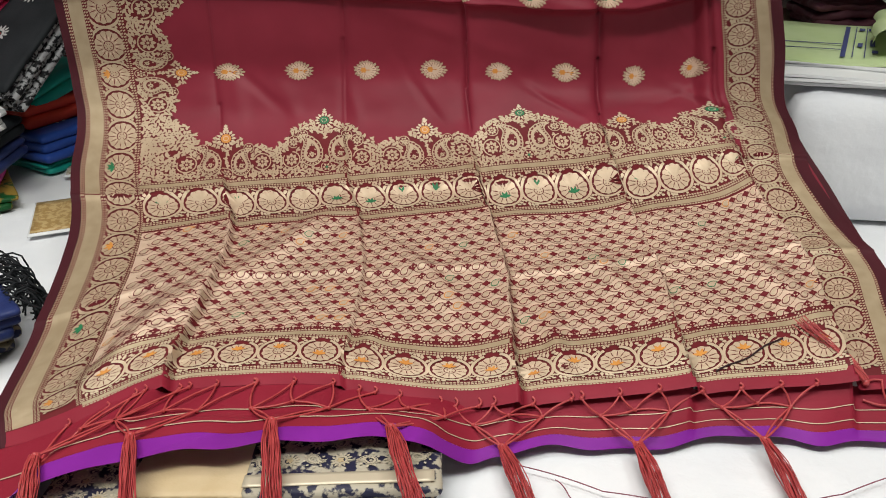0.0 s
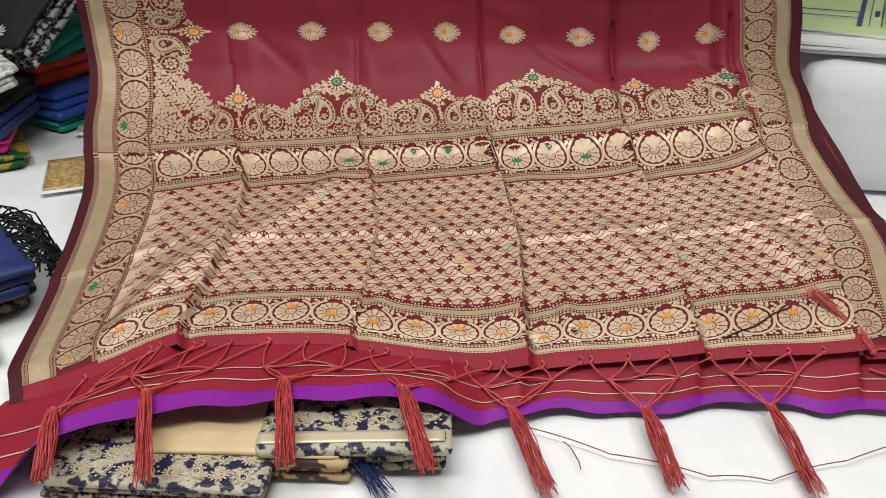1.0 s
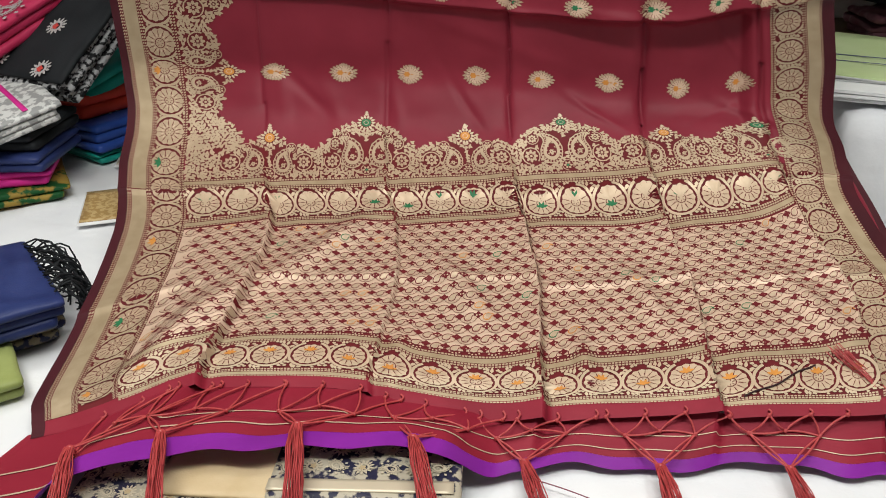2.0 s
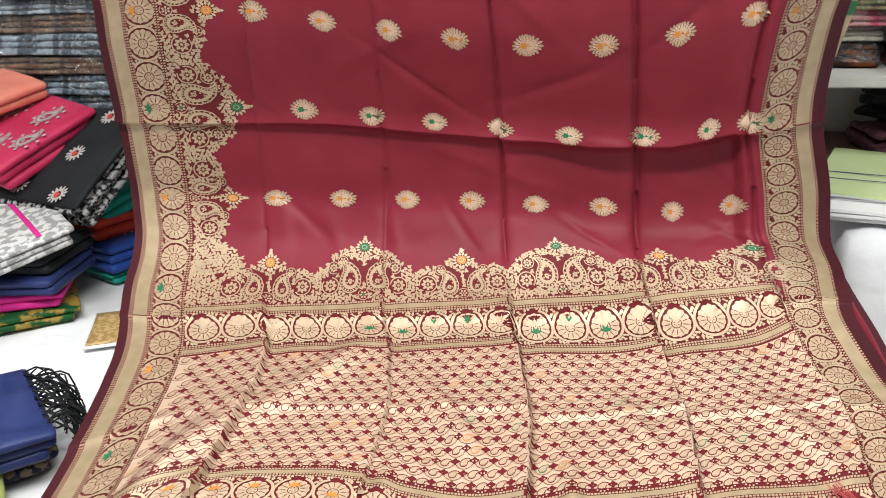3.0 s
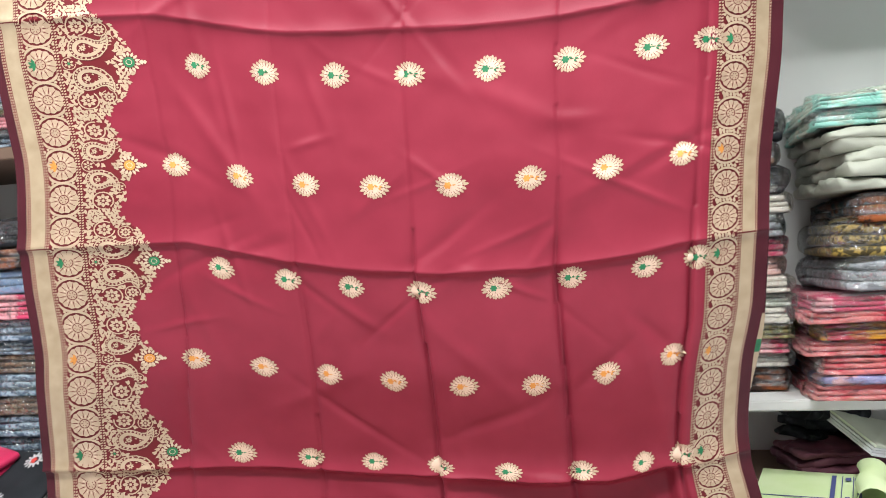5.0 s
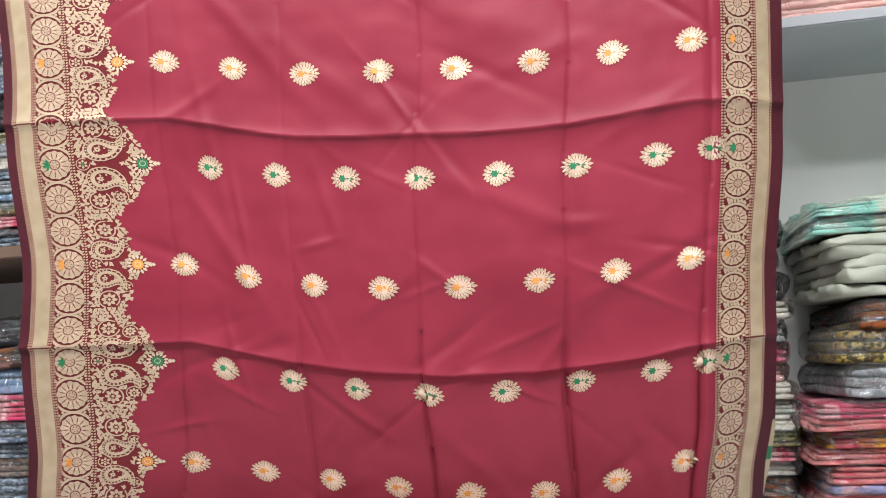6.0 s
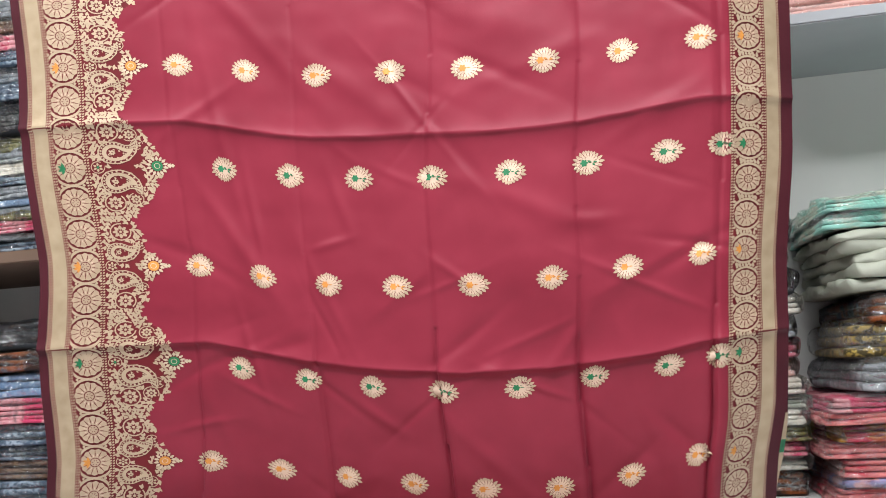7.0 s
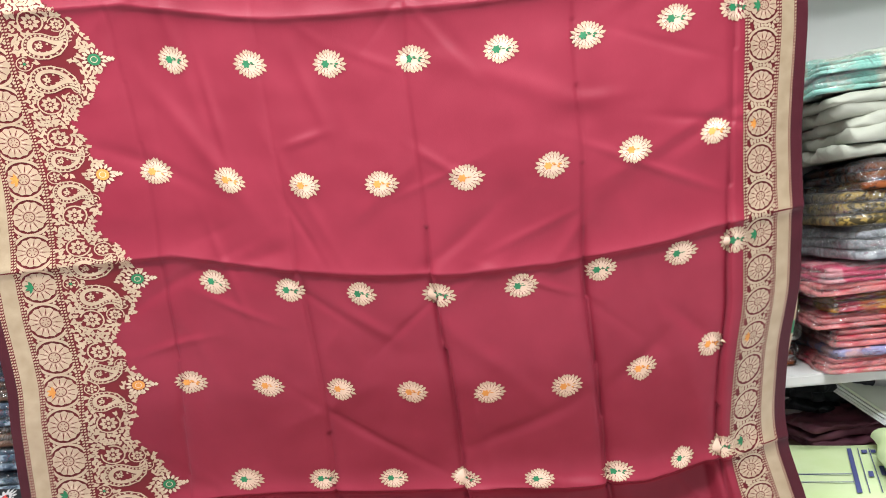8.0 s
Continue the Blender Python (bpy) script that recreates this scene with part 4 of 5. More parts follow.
# ---- folded sarees and packs ----
def folded_saree(label, m, w, d, layers, h, material, edge=None, seed=0, name="folded_saree", amp=0.0035, fine=1, freq=6.0):
    """A folded saree: soft leaves lying on one another, the top one the broadest."""
    ob = empty(name, m, label, "saree")
    z = 0.0
    r = random.Random(seed)
    for k in range(layers):
        top = k == layers - 1
        bm = slab(w * (1 if top else r.uniform(0.96, 1.0)), d * (1 if top else r.uniform(0.95, 1.0)), h, h * 0.5, 26 * fine, 18 * fine, 3 * fine, amp, seed + k, min(0.004, amp) if top else 0.0, freq)
        layer = part("fold", bm, material if (top or not edge) else edge, ob)
        layer.matrix_basis = pose(r.uniform(-0.006, 0.006), r.uniform(-0.006, 0.006), z)
        z += h * 0.93
    return ob, z


def packed_saree(x, y, z, w, d, h, material, seed, label, rot=0.0, tilt=0.0, sleeve=True):
    """A folded saree in a clear sleeve, as it lies in a shelf stack."""
    ob = empty("packed_saree", pose(x, y, z, 0, tilt, rot), label, "packed saree", "sarees stacked on the shelves")
    n = 3 if h > 0.028 else 2 if h > 0.02 else 1
    for k in range(n):
        bm = slab(w * (1 - 0.02 * k), d, h / n, h / n * 0.48, 22, 10, 3, 0.006, seed + 31 * k, 0.0, 9.0)
        fold = part("fold", bm, material, ob)
        fold.matrix_basis = pose(0, 0.004 * k, k * h / n * 0.95)
    if sleeve:
        bm = slab(w + 0.016, d + 0.014, h + 0.004, h * 0.45, 34, 14, 5, 0.012, seed + 7, 0.0, 15.0)
        s = part("plastic_sleeve", bm, PLASTIC, ob, "crinkled clear plastic sleeve")
        s.visible_shadow = False
        s.matrix_basis = pose(0, 0, -0.001)
    return ob


F = {
    "pink": fabric("pink_cotton", (0.5, 0.05, 0.12), (0.62, 0.3, 0.32), 18, "blotch"),
    "slate": fabric("slate_print", (0.07, 0.10, 0.14), (0.3, 0.36, 0.42), 40, "blotch"),
    "navy": fabric("navy_silk", (0.012, 0.02, 0.085), (0.03, 0.045, 0.15), 20, "noise", 0.4, 0.0),
    "black": fabric("black_silk", (0.008, 0.009, 0.011), (0.016, 0.018, 0.021), 12, "noise", 0.7),
    "grey": fabric("grey_weave", (0.2, 0.21, 0.22), (0.34, 0.35, 0.36), 60, "blotch"),
    "olive": fabric("olive_weave", (0.08, 0.075, 0.02), (0.2, 0.18, 0.06), 50, "blotch"),
    "cream": fabric("cream_weave", (0.6, 0.55, 0.46), (0.7, 0.66, 0.58), 15),
    "blue": fabric("pale_blue_print", (0.18, 0.27, 0.4), (0.5, 0.58, 0.66), 45, "print"),
    "brown": fabric("brown_weave", (0.1, 0.055, 0.035), (0.22, 0.14, 0.09), 40, "blotch"),
    "red": fabric("red_print", (0.5, 0.014, 0.045), (0.62, 0.2, 0.19), 12, "blotch"),
    "rust": fabric("rust_weave", (0.22, 0.06, 0.012), (0.03, 0.015, 0.01), 26, "blotch"),
    "brocade": fabric("gold_black_brocade", (0.35, 0.25, 0.06), (0.06, 0.045, 0.015), 95, "blotch", 0.4),
    "sage": fabric("sage_silk", (0.34, 0.36, 0.29), (0.48, 0.49, 0.40), 9, "noise", 0.5),
    "mint": fabric("mint_silk", (0.28, 0.55, 0.46), (0.5, 0.52, 0.42), 16, "blotch"),
    "rose": fabric("rose_silk", (0.62, 0.36, 0.32), (0.7, 0.46, 0.4), 12),
    "yellow": fabric("yellow_red_print", (0.62, 0.3, 0.03), (0.45, 0.03, 0.06), 9, "blotch"),
    "violet": fabric("violet_print", (0.28, 0.27, 0.45), (0.55, 0.3, 0.3), 20, "blotch"),
}
PLAIN = {"pink": "pink patterned", "slate": "slate blue patterned", "navy": "navy silk", "black": "black silk", "grey": "grey woven", "olive": "olive woven", "cream": "cream",
         "blue": "pale blue dotted", "brown": "brown woven", "red": "red floral", "rust": "rust and black", "brocade": "gold and black brocade", "sage": "sage grey silk",
         "mint": "mint green silk", "rose": "rose pink silk", "yellow": "yellow and red printed", "violet": "violet printed"}


def shelf_stack(x, y, z, w, d, items, seed):
    r = random.Random(seed)
    for k, (key, h) in enumerate(items):
        packed_saree(x + r.uniform(-0.012, 0.012), y + r.uniform(-0.008, 0.012), z, w * r.uniform(0.96, 1.02), d, h, F[key], seed * 50 + k,
                     PLAIN[key] + " saree folded in a clear plastic sleeve", r.uniform(-1.5, 1.5))
        z += h * 0.985
    return z


# shelves on the left: boards with an upright behind the cloth
# Board 1 takes the dark brown to give the shaded gap below its packs.
box_structure("shelf_board_1", (-2.3, 0.51, 1.02), (-0.55, 0.95, 1.05), BROWN, 0.003)
box_structure("shelf_board_2", (-2.3, 0.53, 0.095), (-0.55, 0.95, 0.12), BOARD, 0.003)
box_structure("shelf_upright_1", (-0.555, 0.50, 0.0), (-0.525, 0.95, 2.7), WALL, 0.003)
for _x, _sd in ((-1.12, 1), (-1.78, 2)):
    shelf_stack(_x, 0.72, 1.051, 0.60, 0.40, [("slate", 0.026), ("grey", 0.018), ("pink", 0.03), ("olive", 0.016), ("grey", 0.02), ("blue", 0.02), ("grey", 0.035), ("slate", 0.022),
                ("cream", 0.034), ("grey", 0.028), ("olive", 0.04), ("black", 0.09), ("slate", 0.05), ("grey", 0.04), ("slate", 0.04), ("pink", 0.045), ("brown", 0.04), ("grey", 0.05)], _sd)
    shelf_stack(_x, 0.71, 0.121, 0.60, 0.40, [("slate", 0.055), ("black", 0.052), ("brown", 0.05), ("black", 0.05), ("slate", 0.05), ("slate", 0.05), ("brown", 0.045), ("slate", 0.052), ("brown", 0.045), ("slate", 0.034), ("slate", 0.05), ("pink", 0.032), ("pink", 0.028), ("blue", 0.06), ("rust", 0.05), ("black", 0.07)], _sd + 4)

# shelves on the right
box_structure("shelf_board_3", (0.5, 0.50, 1.354), (2.3, 0.95, 1.378), BOARD, 0.003)
box_structure("shelf_board_4", (0.5, 0.53, 0.398), (2.3, 0.95, 0.42), WALL, 0.003)
box_structure("shelf_board_5", (0.5, 0.60, 0.222), (2.3, 0.95, 0.246), BROWN, 0.003)
box_structure("wall_panel", (0.5, 0.87, 0.246), (2.3, 0.948, 2.7), WALL)
for _x, _sd in ((0.95, 11), (1.62, 12)):
    _z = shelf_stack(_x, 0.68, 0.421, 0.62, 0.38, [("red", 0.03), ("violet", 0.018), ("red", 0.036), ("red", 0.03), ("yellow", 0.034), ("red", 0.022), ("pink", 0.03)], _sd)
    packed_saree(_x + 0.03, 0.68, _z, 0.58, 0.38, 0.06, F["grey"], _sd + 60, "grey and gold saree in a creased clear bag", 3, 1.5)
    packed_saree(_x + 0.02, 0.68, _z + 0.062, 0.56, 0.38, 0.07, F["brocade"], _sd + 61, "gold and black brocade saree in a clear bag", -3, 2)
    packed_saree(_x + 0.05, 0.69, _z + 0.134, 0.54, 0.36, 0.055, F["rust"], _sd + 62, "rust and black saree in a clear bag", 2)
    _o, _h = folded_saree("sage grey silk sarees loosely folded in a soft heap", pose(_x + 0.03, 0.69, _z + 0.198, 0, 0, 2), 0.58, 0.38, 5, 0.026, F["sage"], None, _sd + 63, "folded_saree", 0.016, 3, 11.0)
    packed_saree(_x + 0.02, 0.69, _z + 0.198 + _h, 0.60, 0.38, 0.035, F["mint"], _sd + 64, "mint green saree folded in clear plastic", -1)
    packed_saree(_x + 0.02, 0.69, _z + 0.232 + _h, 0.60, 0.38, 0.03, F["mint"], _sd + 65, "mint green saree folded in clear plastic", 1)
    shelf_stack(_x, 0.70, 1.379, 0.62, 0.34, [("rose", 0.05), ("rose", 0.055), ("sage", 0.05), ("mint", 0.05)], _sd + 8)

# a second, deeper column beside the right-hand stack
shelf_stack(0.50, 0.74, 0.421, 0.25, 0.24, [("rust", 0.05), ("cream", 0.03), ("pink", 0.03), ("olive", 0.03), ("cream", 0.035), ("sage", 0.03), ("cream", 0.035), ("rose", 0.04), ("pink", 0.04), ("grey", 0.05), ("cream", 0.04), ("black", 0.06), ("brown", 0.05), ("black", 0.07), ("cream", 0.05)], 21)

# low dark bundle and passbooks in the recess
_o, _h = folded_saree("dark plum cloth bundle lying in the low recess", pose(0.70, 0.70, 0.247, 0, 0, 14), 0.2, 0.15, 3, 0.02, fabric("plum_cloth", (0.09, 0.03, 0.045), (0.14, 0.05, 0.07), 15), None, 90, "cloth_bundle", 0.014, 2, 12.0)
_o, _h = folded_saree("black crumpled bag on a plum bundle", pose(0.685, 0.74, 0.30, 0, 8, 30), 0.15, 0.12, 3, 0.024, F["black"], None, 92, "cloth_bundle", 0.024, 2, 14.0)
PAPER = fabric("pale_paper", (0.62, 0.66, 0.55), (0.68, 0.71, 0.6), 8, "noise", 0.8, 0)
PAPER2 = fabric("lime_paper", (0.5, 0.62, 0.3), (0.58, 0.68, 0.4), 8, "noise", 0.8, 0)
PAPER3 = fabric("white_paper", (0.72, 0.73, 0.74), (0.78, 0.78, 0.78), 8, "noise", 0.8, 0)
INK = mat("blue_ink", (0.06, 0.07, 0.2), 0.8)


def sheet_block(name, label, category, m, w, d, h, material, leaves=4):
    """A pad of paper: leaves slightly askew."""
    ob = empty(name, m, label, category)
    r = random.Random(int(w * 1000))
    for k in range(leaves):
        bm = bmesh.new()
        bmesh.ops.create_grid(bm, x_segments=10, y_segments=8, size=0.5)
        for v in bm.verts:
            curl = 0.004 * math.sin(v.co.x * 4 + k) + 0.012 * max(0, v.co.x - 0.2) ** 2
            v.co = Vector((v.co.x * w, v.co.y * d, curl * 0.5))
        ext = bmesh.ops.extrude_face_region(bm, geom=bm.faces[:])
        for g in ext["geom"]:
            if isinstance(g, bmesh.types.BMVert):
                g.co.z += h / leaves * 0.92
        p = part("leaf", bm, material if k == leaves - 1 else PAPER3, ob, "", False)
        p.matrix_basis = pose(r.uniform(-0.003, 0.003), r.uniform(-0.003, 0.003), k * h / leaves + 0.003, 0, 0, r.uniform(-1, 1))
    return ob


def bars(parent, rows, z):
    """Plain printed bars standing for writing that cannot be read."""
    for (x, y, w, d) in rows:
        bm = bmesh.new()
        bmesh.ops.create_cube(bm, size=1)
        for v in bm.verts:
            v.co = Vector((x + v.co.x * w, y + v.co.y * d, z + v.co.z * 0.0006))
        part("printed_bar", bm, INK, parent, "", False)


# white padded ledge under the bill pads
bm = slab(1.75, 0.40, 0.226, 0.04, 40, 20, 5, 0.006, 5, 0.0, 3.0)
_me = bpy.data.meshes.new("ledge")
bm.to_mesh(_me)
bm.free()
_me.materials.append(SHEET)
_me.polygons.foreach_set("use_smooth", np.ones(len(_me.polygons), dtype=bool))
_o = new("ledge", _me)
_o.matrix_world = pose(1.40, 0.40, 0.0)
tagged(_o, "white sheet-covered low ledge beside the shelves", "ledge", kind="structure")
_pad = sheet_block("bill_pad", "pale green printed bill pad lying on white papers", "paper pad", pose(0.615, 0.445, 0.244, 0, 0, -14), 0.205, 0.33, 0.016, PAPER2, 5)
bars(_pad, [(0.03, 0.0, 0.008, 0.26), (0.055, 0.11, 0.01, 0.02), (0.07, 0.11, 0.008, 0.02), (0.085, 0.11, 0.01, 0.02), (0.055, -0.03, 0.008, 0.03), (0.075, -0.01, 0.008, 0.05), (0.08, -0.08, 0.01, 0.02), (-0.04, -0.03, 0.13, 0.004), (-0.04, -0.075, 0.13, 0.003), (0.045, 0.0, 0.0015, 0.26), (0.064, 0.0, 0.0015, 0.26)], 0.0205)
bm = bmesh.new()
_rows = [[bm.verts.new((0.098 + 0.026 * math.sin(0.36 * i) + 0.004 * math.sin(j), -0.14 + 0.028 * j, 0.0205 + 0.026 * (1 - math.cos(0.36 * i)) * (1 - 0.03 * j))) for j in range(11)] for i in range(14)]
for i in range(13):
    for j in range(10):
        bm.faces.new((_rows[i][j], _rows[i + 1][j], _rows[i + 1][j + 1], _rows[i][j + 1]))
part("curled_leaf", bm, PAPER2, _pad, "lime paper leaf rolled over")
sheet_block("paper_sheets", "white papers with a grey edge on the sheet", "paper", pose(0.64, 0.37, 0.23, 0, 0, -14), 0.25, 0.30, 0.016, PAPER3, 3)
sheet_block("booklet", "pale green open booklet leaning on a bundle", "booklet", pose(0.80, 0.69, 0.30, 24, 14, 35), 0.2, 0.13, 0.02, PAPER, 4)


# ---- piles on the floor at the left ----
def woven_motif(parent, x, y, z, size, c1, c2, ang=0.0, paisley=False):
    P = Pattern()
    if paisley:
        P.drop(0, 0, 0, 1.0, 0, 1, 1)
        for k in range(9):
            a = 2 * math.pi * k / 9
            P.leaf(0.42 * math.cos(a) - 0.05, 0.36 * math.sin(a), a, 0.16, 0.13, 0)
    else:
        for k in range(13):
            a = 2 * math.pi * k / 13
            P.leaf(0.28 * math.cos(a), 0.22 * math.sin(a), a, 0.24, 0.12, 0)
        P.ring(0, 0, 0.18, 0.3, slot=0, n=14)
        for k in range(5):
            P.leaf(-0.06, 0, 2 * math.pi * k / 5, 0.2, 0.14, 1)
    ca, sa = math.cos(ang), math.sin(ang)
    co = [((px * ca - py * sa) * size + x, (px * sa + py * ca) * size + y, z) for px, py in P.v]
    ob = mesh_object("woven_motif", co, P.f, [c1, c2], P.v)
    ob.data.polygons.foreach_set("material_index", np.array(P.m, dtype=np.int32))
    child(ob, parent)


SILVER = zari("silver_zari", (0.5, 0.5, 0.5), (0.66, 0.65, 0.64), 0.4)
SCARLET = zari("scarlet_thread", (0.6, 0.04, 0.04), (0.7, 0.08, 0.05), 0, 0.6)
TEAL = fabric("teal_silk", (0.0, 0.2, 0.16), (0.02, 0.32, 0.26), 14, "noise", 0.4, 0.05)
ROYAL = fabric("royal_blue_silk", (0.01, 0.035, 0.2), (0.025, 0.07, 0.32), 12, "noise", 0.35, 0.05)
MAGENTA = fabric("magenta_silk", (0.55, 0.01, 0.2), (0.68, 0.03, 0.3), 10, "noise", 0.45, 0.05)
FLORAL = fabric("green_floral", (0.3, 0.2, 0.04), (0.008, 0.07, 0.018), 34, "blotch")
SILVERC = fabric("silver_brocade", (0.3, 0.3, 0.3), (0.62, 0.62, 0.61), 60, "blotch", 0.4)
CORAL = fabric("coral_silk", (0.6, 0.16, 0.12), (0.7, 0.25, 0.18), 10, "noise", 0.45, 0.05)
ROSERED = fabric("crimson_rose_silk", (0.4, 0.012, 0.06), (0.5, 0.03, 0.1), 10, "noise", 0.45, 0.05)
OLIVE = fabric("olive_green_silk", (0.18, 0.22, 0.06), (0.3, 0.34, 0.12), 16, "noise", 0.4, 0.0)
SCARLETC = fabric("scarlet_silk", (0.45, 0.02, 0.02), (0.55, 0.05, 0.03), 12)

# teal and royal blue at the bottom by the cards
_o, _h = folded_saree("teal silk saree folded on the white sheet", pose(-1.002, 0.39, 0.0, 0, 0, -20), 0.24, 0.21, 2, 0.014, TEAL, None, 20)
_o, _h2 = folded_saree("royal blue silk saree folded on a teal one", pose(-1.01, 0.40, _h, 0, 0, -18), 0.27, 0.22, 3, 0.022, ROYAL, None, 23)
woven_motif(_o, 0.06, -0.03, _h2 + 0.004, 0.06, SILVER, SILVER, 0.5, True)
_z = _h + _h2
_o, _h = folded_saree("scarlet silk saree folded in the pile", pose(-1.05, 0.41, _z, 0, 0, -20), 0.26, 0.2, 2, 0.03, SCARLETC, None, 26)
_o, _ = folded_saree("emerald green silk saree folded in the pile", pose(-1.045, 0.425, _z + _h - 0.004, 16, 0, -24), 0.25, 0.17, 2, 0.026, TEAL, None, 29)
_o, _h = folded_saree("black silk saree with silver striped edge folded in layers", pose(-1.019, 0.325, 0.236, 35, 0, -12), 0.31, 0.27, 5, 0.0145, F["black"],
                      fabric("black_silver_edge", (0.008, 0.008, 0.01), (0.38, 0.38, 0.39), 90, "blotch"), 27)
for (mx, my) in ((-0.085, 0.02), (0.05, 0.0), (-0.04, -0.10), (0.07, 0.11), (-0.08, 0.12), (0.09, -0.11)):
    woven_motif(_o, mx, my, _h + 0.003, 0.05, SILVER, SCARLET, 0.4)
# rose and coral behind
_o, _h = folded_saree("brown woven sarees folded in a tall pile", pose(-1.29, 0.38, 0.0, 0, 0, 0), 0.30, 0.22, 6, 0.05, F["brown"], None, 33)
_o, _h3 = folded_saree("crimson rose silk saree with silver paisleys", pose(-1.175, 0.345, _h + 0.005, 22, 4, -24), 0.32, 0.25, 3, 0.022, ROSERED, None, 35)
for (mx, my) in ((-0.05, 0.05), (0.08, 0.06), (0.05, -0.06), (0.13, -0.02), (-0.06, -0.07)):
    woven_motif(_o, mx, my, _h3 + 0.003, 0.075, SILVER, SILVER, 0.8, True)
_o, _ = folded_saree("coral silk saree folded on a crimson one", pose(-1.28, 0.40, _h + _h3 + 0.04, 12, 6, -24), 0.22, 0.16, 2, 0.022, CORAL, None, 37)
# silver, black, navy pile in front
_o, _h = folded_saree("green floral printed saree folded on the sheet", pose(-1.05, 0.075, 0.0, 0, 0, 42), 0.27, 0.22, 2, 0.016, FLORAL, None, 40)
_o, _h2 = folded_saree("magenta silk saree folded on a floral one", pose(-1.05, 0.075, _h, 0, 0, 28), 0.26, 0.15, 2, 0.018, MAGENTA, None, 42)
_z = _h + _h2
_o, _h = folded_saree("navy silk saree folded under black ones", pose(-1.06, 0.105, _z, 0, 0, 14), 0.30, 0.2, 2, 0.02, F["navy"], None, 44)
_z += _h
_o, _h = folded_saree("black silk saree folded in a pile", pose(-1.07, 0.12, _z, 0, 0, 10), 0.30, 0.2, 2, 0.022, F["black"], None, 46)
_z += _h
_o, _h = folded_saree("silver grey brocade saree with a pink line", pose(-1.075, 0.115, _z, 12, 3, -36), 0.36, 0.24, 3, 0.014, SILVERC, None, 48)
bm = slab(0.34, 0.011, 0.002, 0.001, 24, 2, 1, 0.0005, 3)
part("pink_line", bm, MAGENTA, _o).matrix_basis = pose(0, 0.06, _h + 0.001)
# navy saree with a net fringe, olive pile below
_o, _h = folded_saree("olive green silk saree with copper stripes folded", pose(-0.642, -0.52, 0.0, 0, 0, 48), 0.20, 0.2, 2, 0.018, OLIVE, None, 52)
for _x in (-0.03, 0.05):
    bm = slab(0.014, 0.19, 0.002, 0.001, 2, 12, 1, 0.0005, 3)
    part("copper_stripe", bm, ROSE, _o).matrix_basis = pose(_x, 0, _h + 0.002)
_o, _h = folded_saree("dark brocade saree folded on the sheet", pose(-0.692, -0.38, 0.0, 0, 0, 51), 0.2, 0.23, 2, 0.019, fabric("navy_brocade", (0.01, 0.013, 0.04), (0.2, 0.16, 0.1), 90, "blotch"), None, 55)
_o, _h2 = folded_saree("deep navy silk saree with a knotted black fringe", pose(-0.677, -0.407, _h, 0, 0, 51), 0.22, 0.24, 3, 0.018, F["navy"], None, 57)
_r = random.Random(9)
_chunks = []
for k in range(44):
    y0 = -0.095 + 0.19 * (k / 43)
    pts = []
    L = _r.uniform(0.04, 0.07)
    for i in range(9):
        t = i / 8
        pts.append((0.105 + L * math.sin(t * 2.2), y0 + 0.02 * math.sin(t * 5 + k * 1.7) + _r.uniform(-0.003, 0.003), max(0.006 - _h, 0.045 - 0.085 * t * t + 0.012 * math.sin(t * 8 + k))))
    _chunks.append(tube(pts, 0.0015, 5))
v, f = merge(_chunks)
child(mesh_object("fringe", v, f, F["black"]), _o, "knotted black thread fringe")

# brocade piles under the front hem
BEIGE = fabric("beige_tissue", (0.5, 0.38, 0.22), (0.58, 0.46, 0.29), 20, "noise", 0.4, 0.05)
IVORY = zari("ivory_zari", (0.5, 0.43, 0.31), (0.62, 0.55, 0.42), 0.2)
INKY = fabric("ivory_navy_brocade", (0.40, 0.36, 0.28), (0.02, 0.02, 0.045), 75, "blotch", 0.45)
EDGES = fabric("navy_gold_edge", (0.01, 0.011, 0.03), (0.3, 0.25, 0.16), 120, "blotch", 0.45)


def brocade_rows(parent, w, d, z, size, seed):
    """Close rows of ivory flowers over the top of a folded saree."""
    nx, ny = int(w / size), int(d / size)
    for i in range(nx):
        for j in range(ny):
            woven_motif(parent, (i + 0.5 - nx / 2) * w / nx, (j + 0.5 - ny / 2) * d / ny, z, size * 0.98, IVORY, BEIGE, seed + 1.7 * i, (i + j) % 2 == 0)


def edge_band(parent, w, y, d, z, material, name="woven_band"):
    bm = slab(w, d, 0.0016, 0.0007, 24, 4, 1, 0.0004, 6)
    part(name, bm, material, parent).matrix_basis = pose(0, y, z)


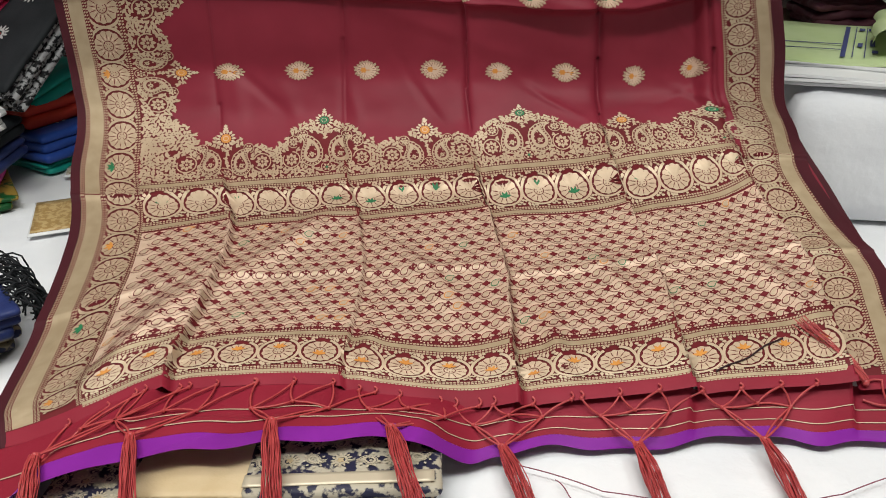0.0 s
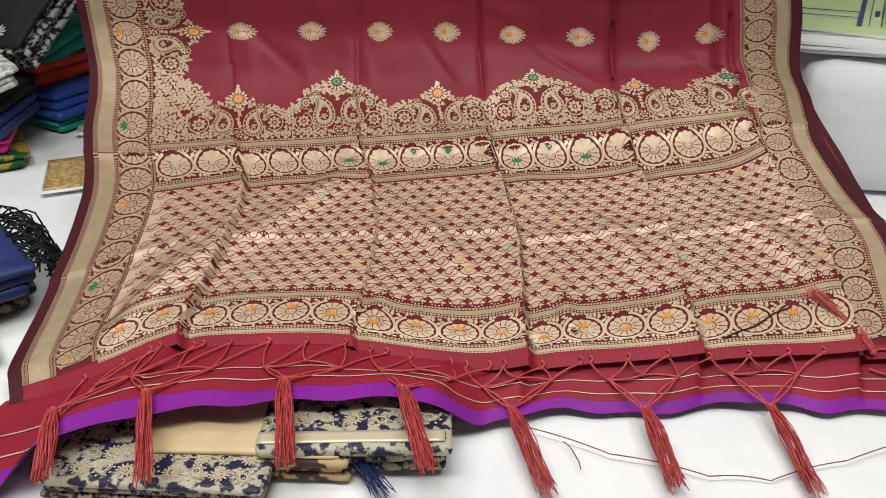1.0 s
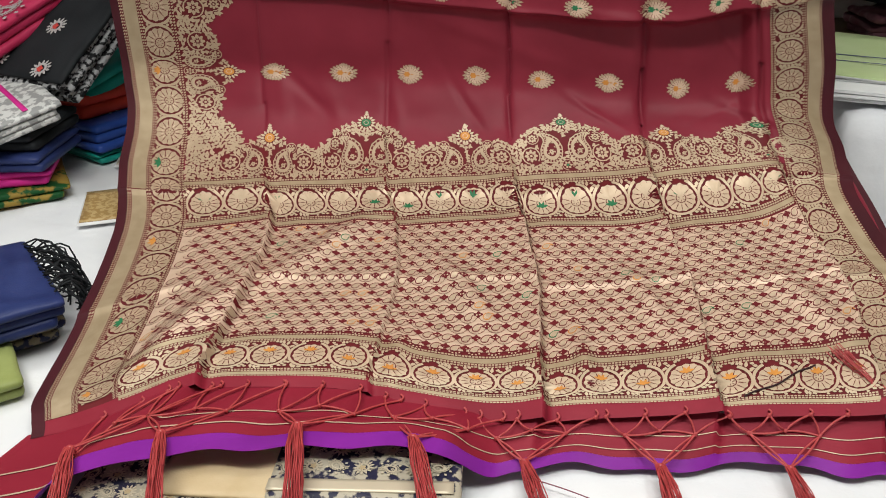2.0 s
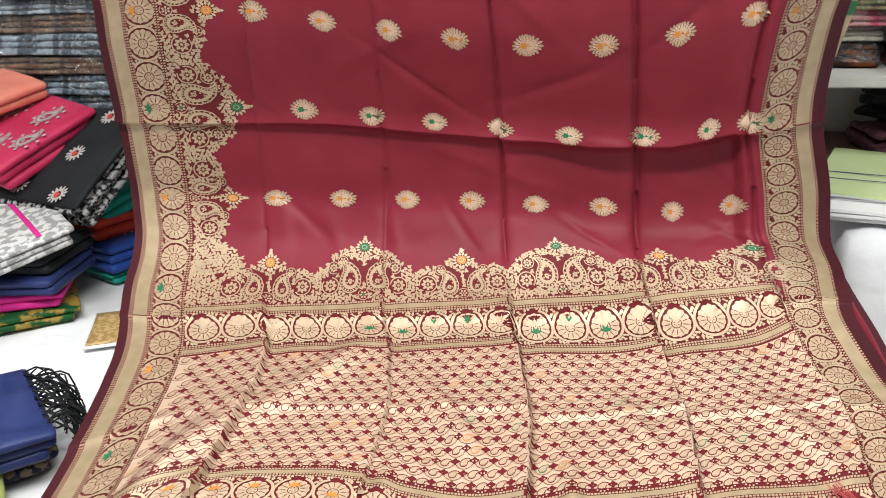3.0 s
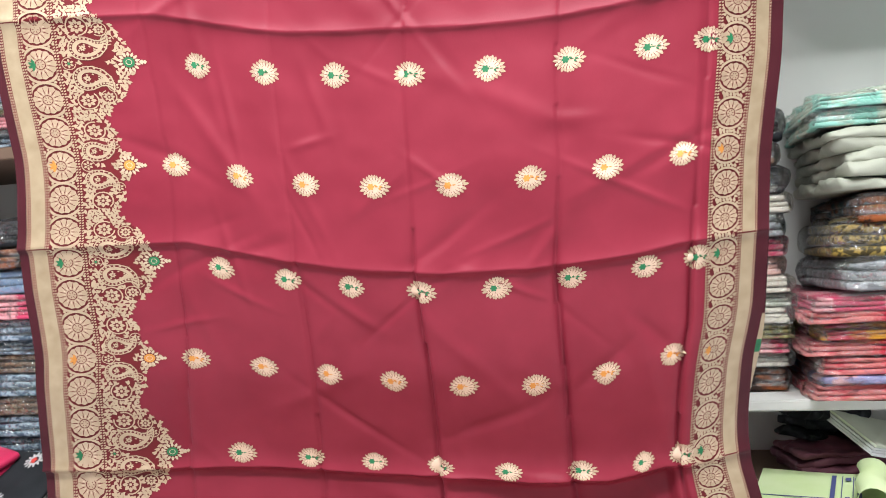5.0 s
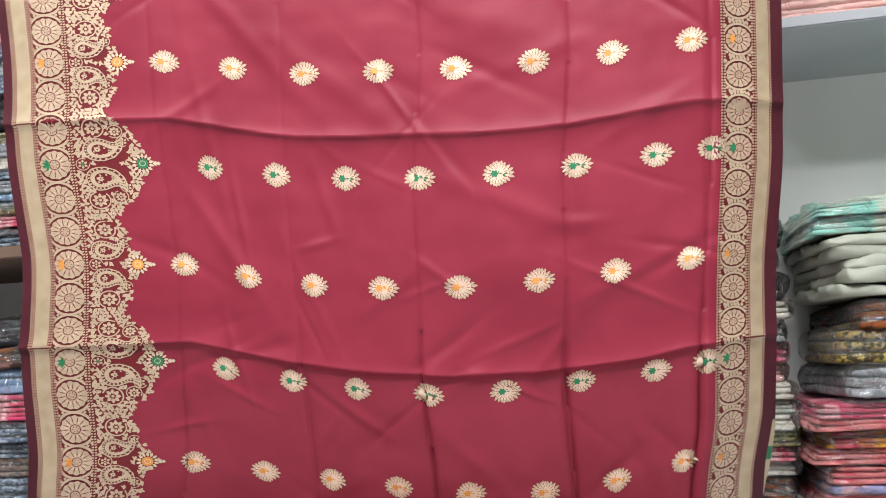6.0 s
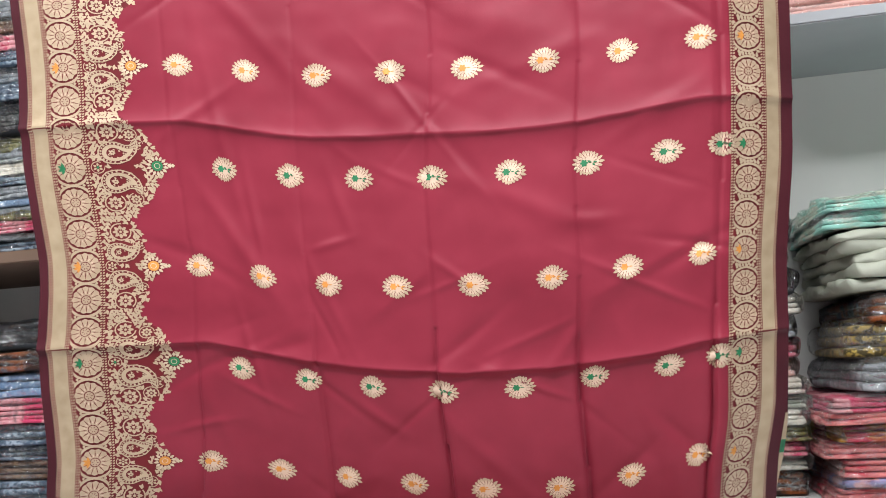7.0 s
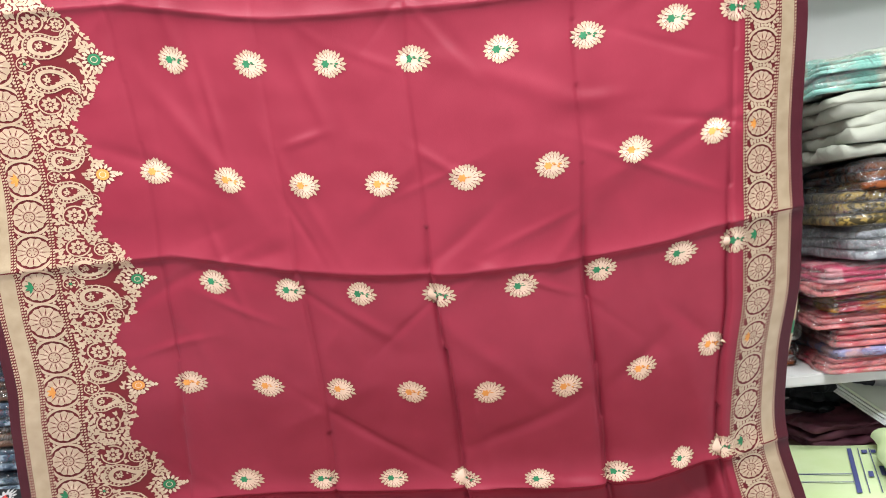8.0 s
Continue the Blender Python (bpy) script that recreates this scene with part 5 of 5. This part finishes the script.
_o, _h = folded_saree("navy saree with gold brocade folded under the hem", pose(-0.205, -0.632, 0.0, 0, 0, 7), 0.23, 0.14, 3, 0.0105, INKY, EDGES, 60, "folded_saree", 0.0012)
brocade_rows(_o, 0.215, 0.125, _h + 0.0022, 0.023, 1)
_o, _h = folded_saree("beige tissue saree with dark edges folded under the hem", pose(-0.125, -0.575, 0.001, 0, 0, 8), 0.21, 0.14, 4, 0.0105, BEIGE, fabric("brown_gold_edge", (0.06, 0.03, 0.02), (0.42, 0.3, 0.15), 60, "blotch"), 62)
_o, _h = folded_saree("navy and ivory brocade saree folded under the hem", pose(-0.022, -0.555, 0.002, 0, 0, 12), 0.20, 0.14, 3, 0.015, INKY, EDGES, 64, "folded_saree", 0.0012)
brocade_rows(_o, 0.19, 0.085, _h + 0.0022, 0.024, 2)
edge_band(_o, 0.192, -0.056, 0.018, _h + 0.0006, IVORY)
for k, (hx, hy, tx, ty) in enumerate(((-0.012, -0.60, 0.03, -0.645), (-0.10, -0.66, -0.105, -0.685))):
    v, f = tassel_strands((hx, hy, 0.012), (tx, ty, 0.01), 90 + k, 0.012, 26)
    tagged(mesh_object("navy_tassel", v, f, F["navy"]), "navy thread tassel lying on the white sheet", "tassel")


# picture cards on the sheet
def picture_card(label, m, w, d, field, drape):
    ob = empty("picture_card", m, label, "card")
    bm = slab(w, d, 0.002, 0.0009, 8, 8, 1, 0.0004, 3)
    part("card", bm, PAPER3, ob)
    bm = slab(w * 0.96, d * 0.9, 0.0012, 0.0005, 8, 8, 1, 0.0003, 4)
    part("printed_field", bm, field, ob).matrix_basis = pose(0, d * 0.02, 0.002)
    bm = bmesh.new()
    vs = [bm.verts.new(p) for p in ((w * 0.02, -d * 0.4, 0.0036), (w * 0.46, -d * 0.34, 0.0036), (w * 0.46, d * 0.4, 0.0036), (w * 0.3, d * 0.44, 0.0036))]
    bm.faces.new(vs)
    part("printed_drape", bm, drape, ob)
    return ob


FIELD = fabric("printed_straw", (0.35, 0.22, 0.08), (0.5, 0.36, 0.17), 90, "blotch", 0.4, 0)
DRAPE = fabric("printed_check", (0.02, 0.03, 0.02), (0.3, 0.25, 0.05), 160, "blotch", 0.4, 0)
BRANCH = fabric("printed_branches", (0.62, 0.58, 0.48), (0.3, 0.26, 0.18), 60, "blotch", 0.4, 0)
picture_card("glossy printed card with a straw field on the sheet", pose(-0.737, 0.0725, 0.004, 0, 0, 30), 0.17, 0.172, FIELD, DRAPE)
picture_card("pale printed card with bare branches on the sheet", pose(-0.86, 0.36, 0.004, 0, 0, 25), 0.14, 0.2, BRANCH, BRANCH)
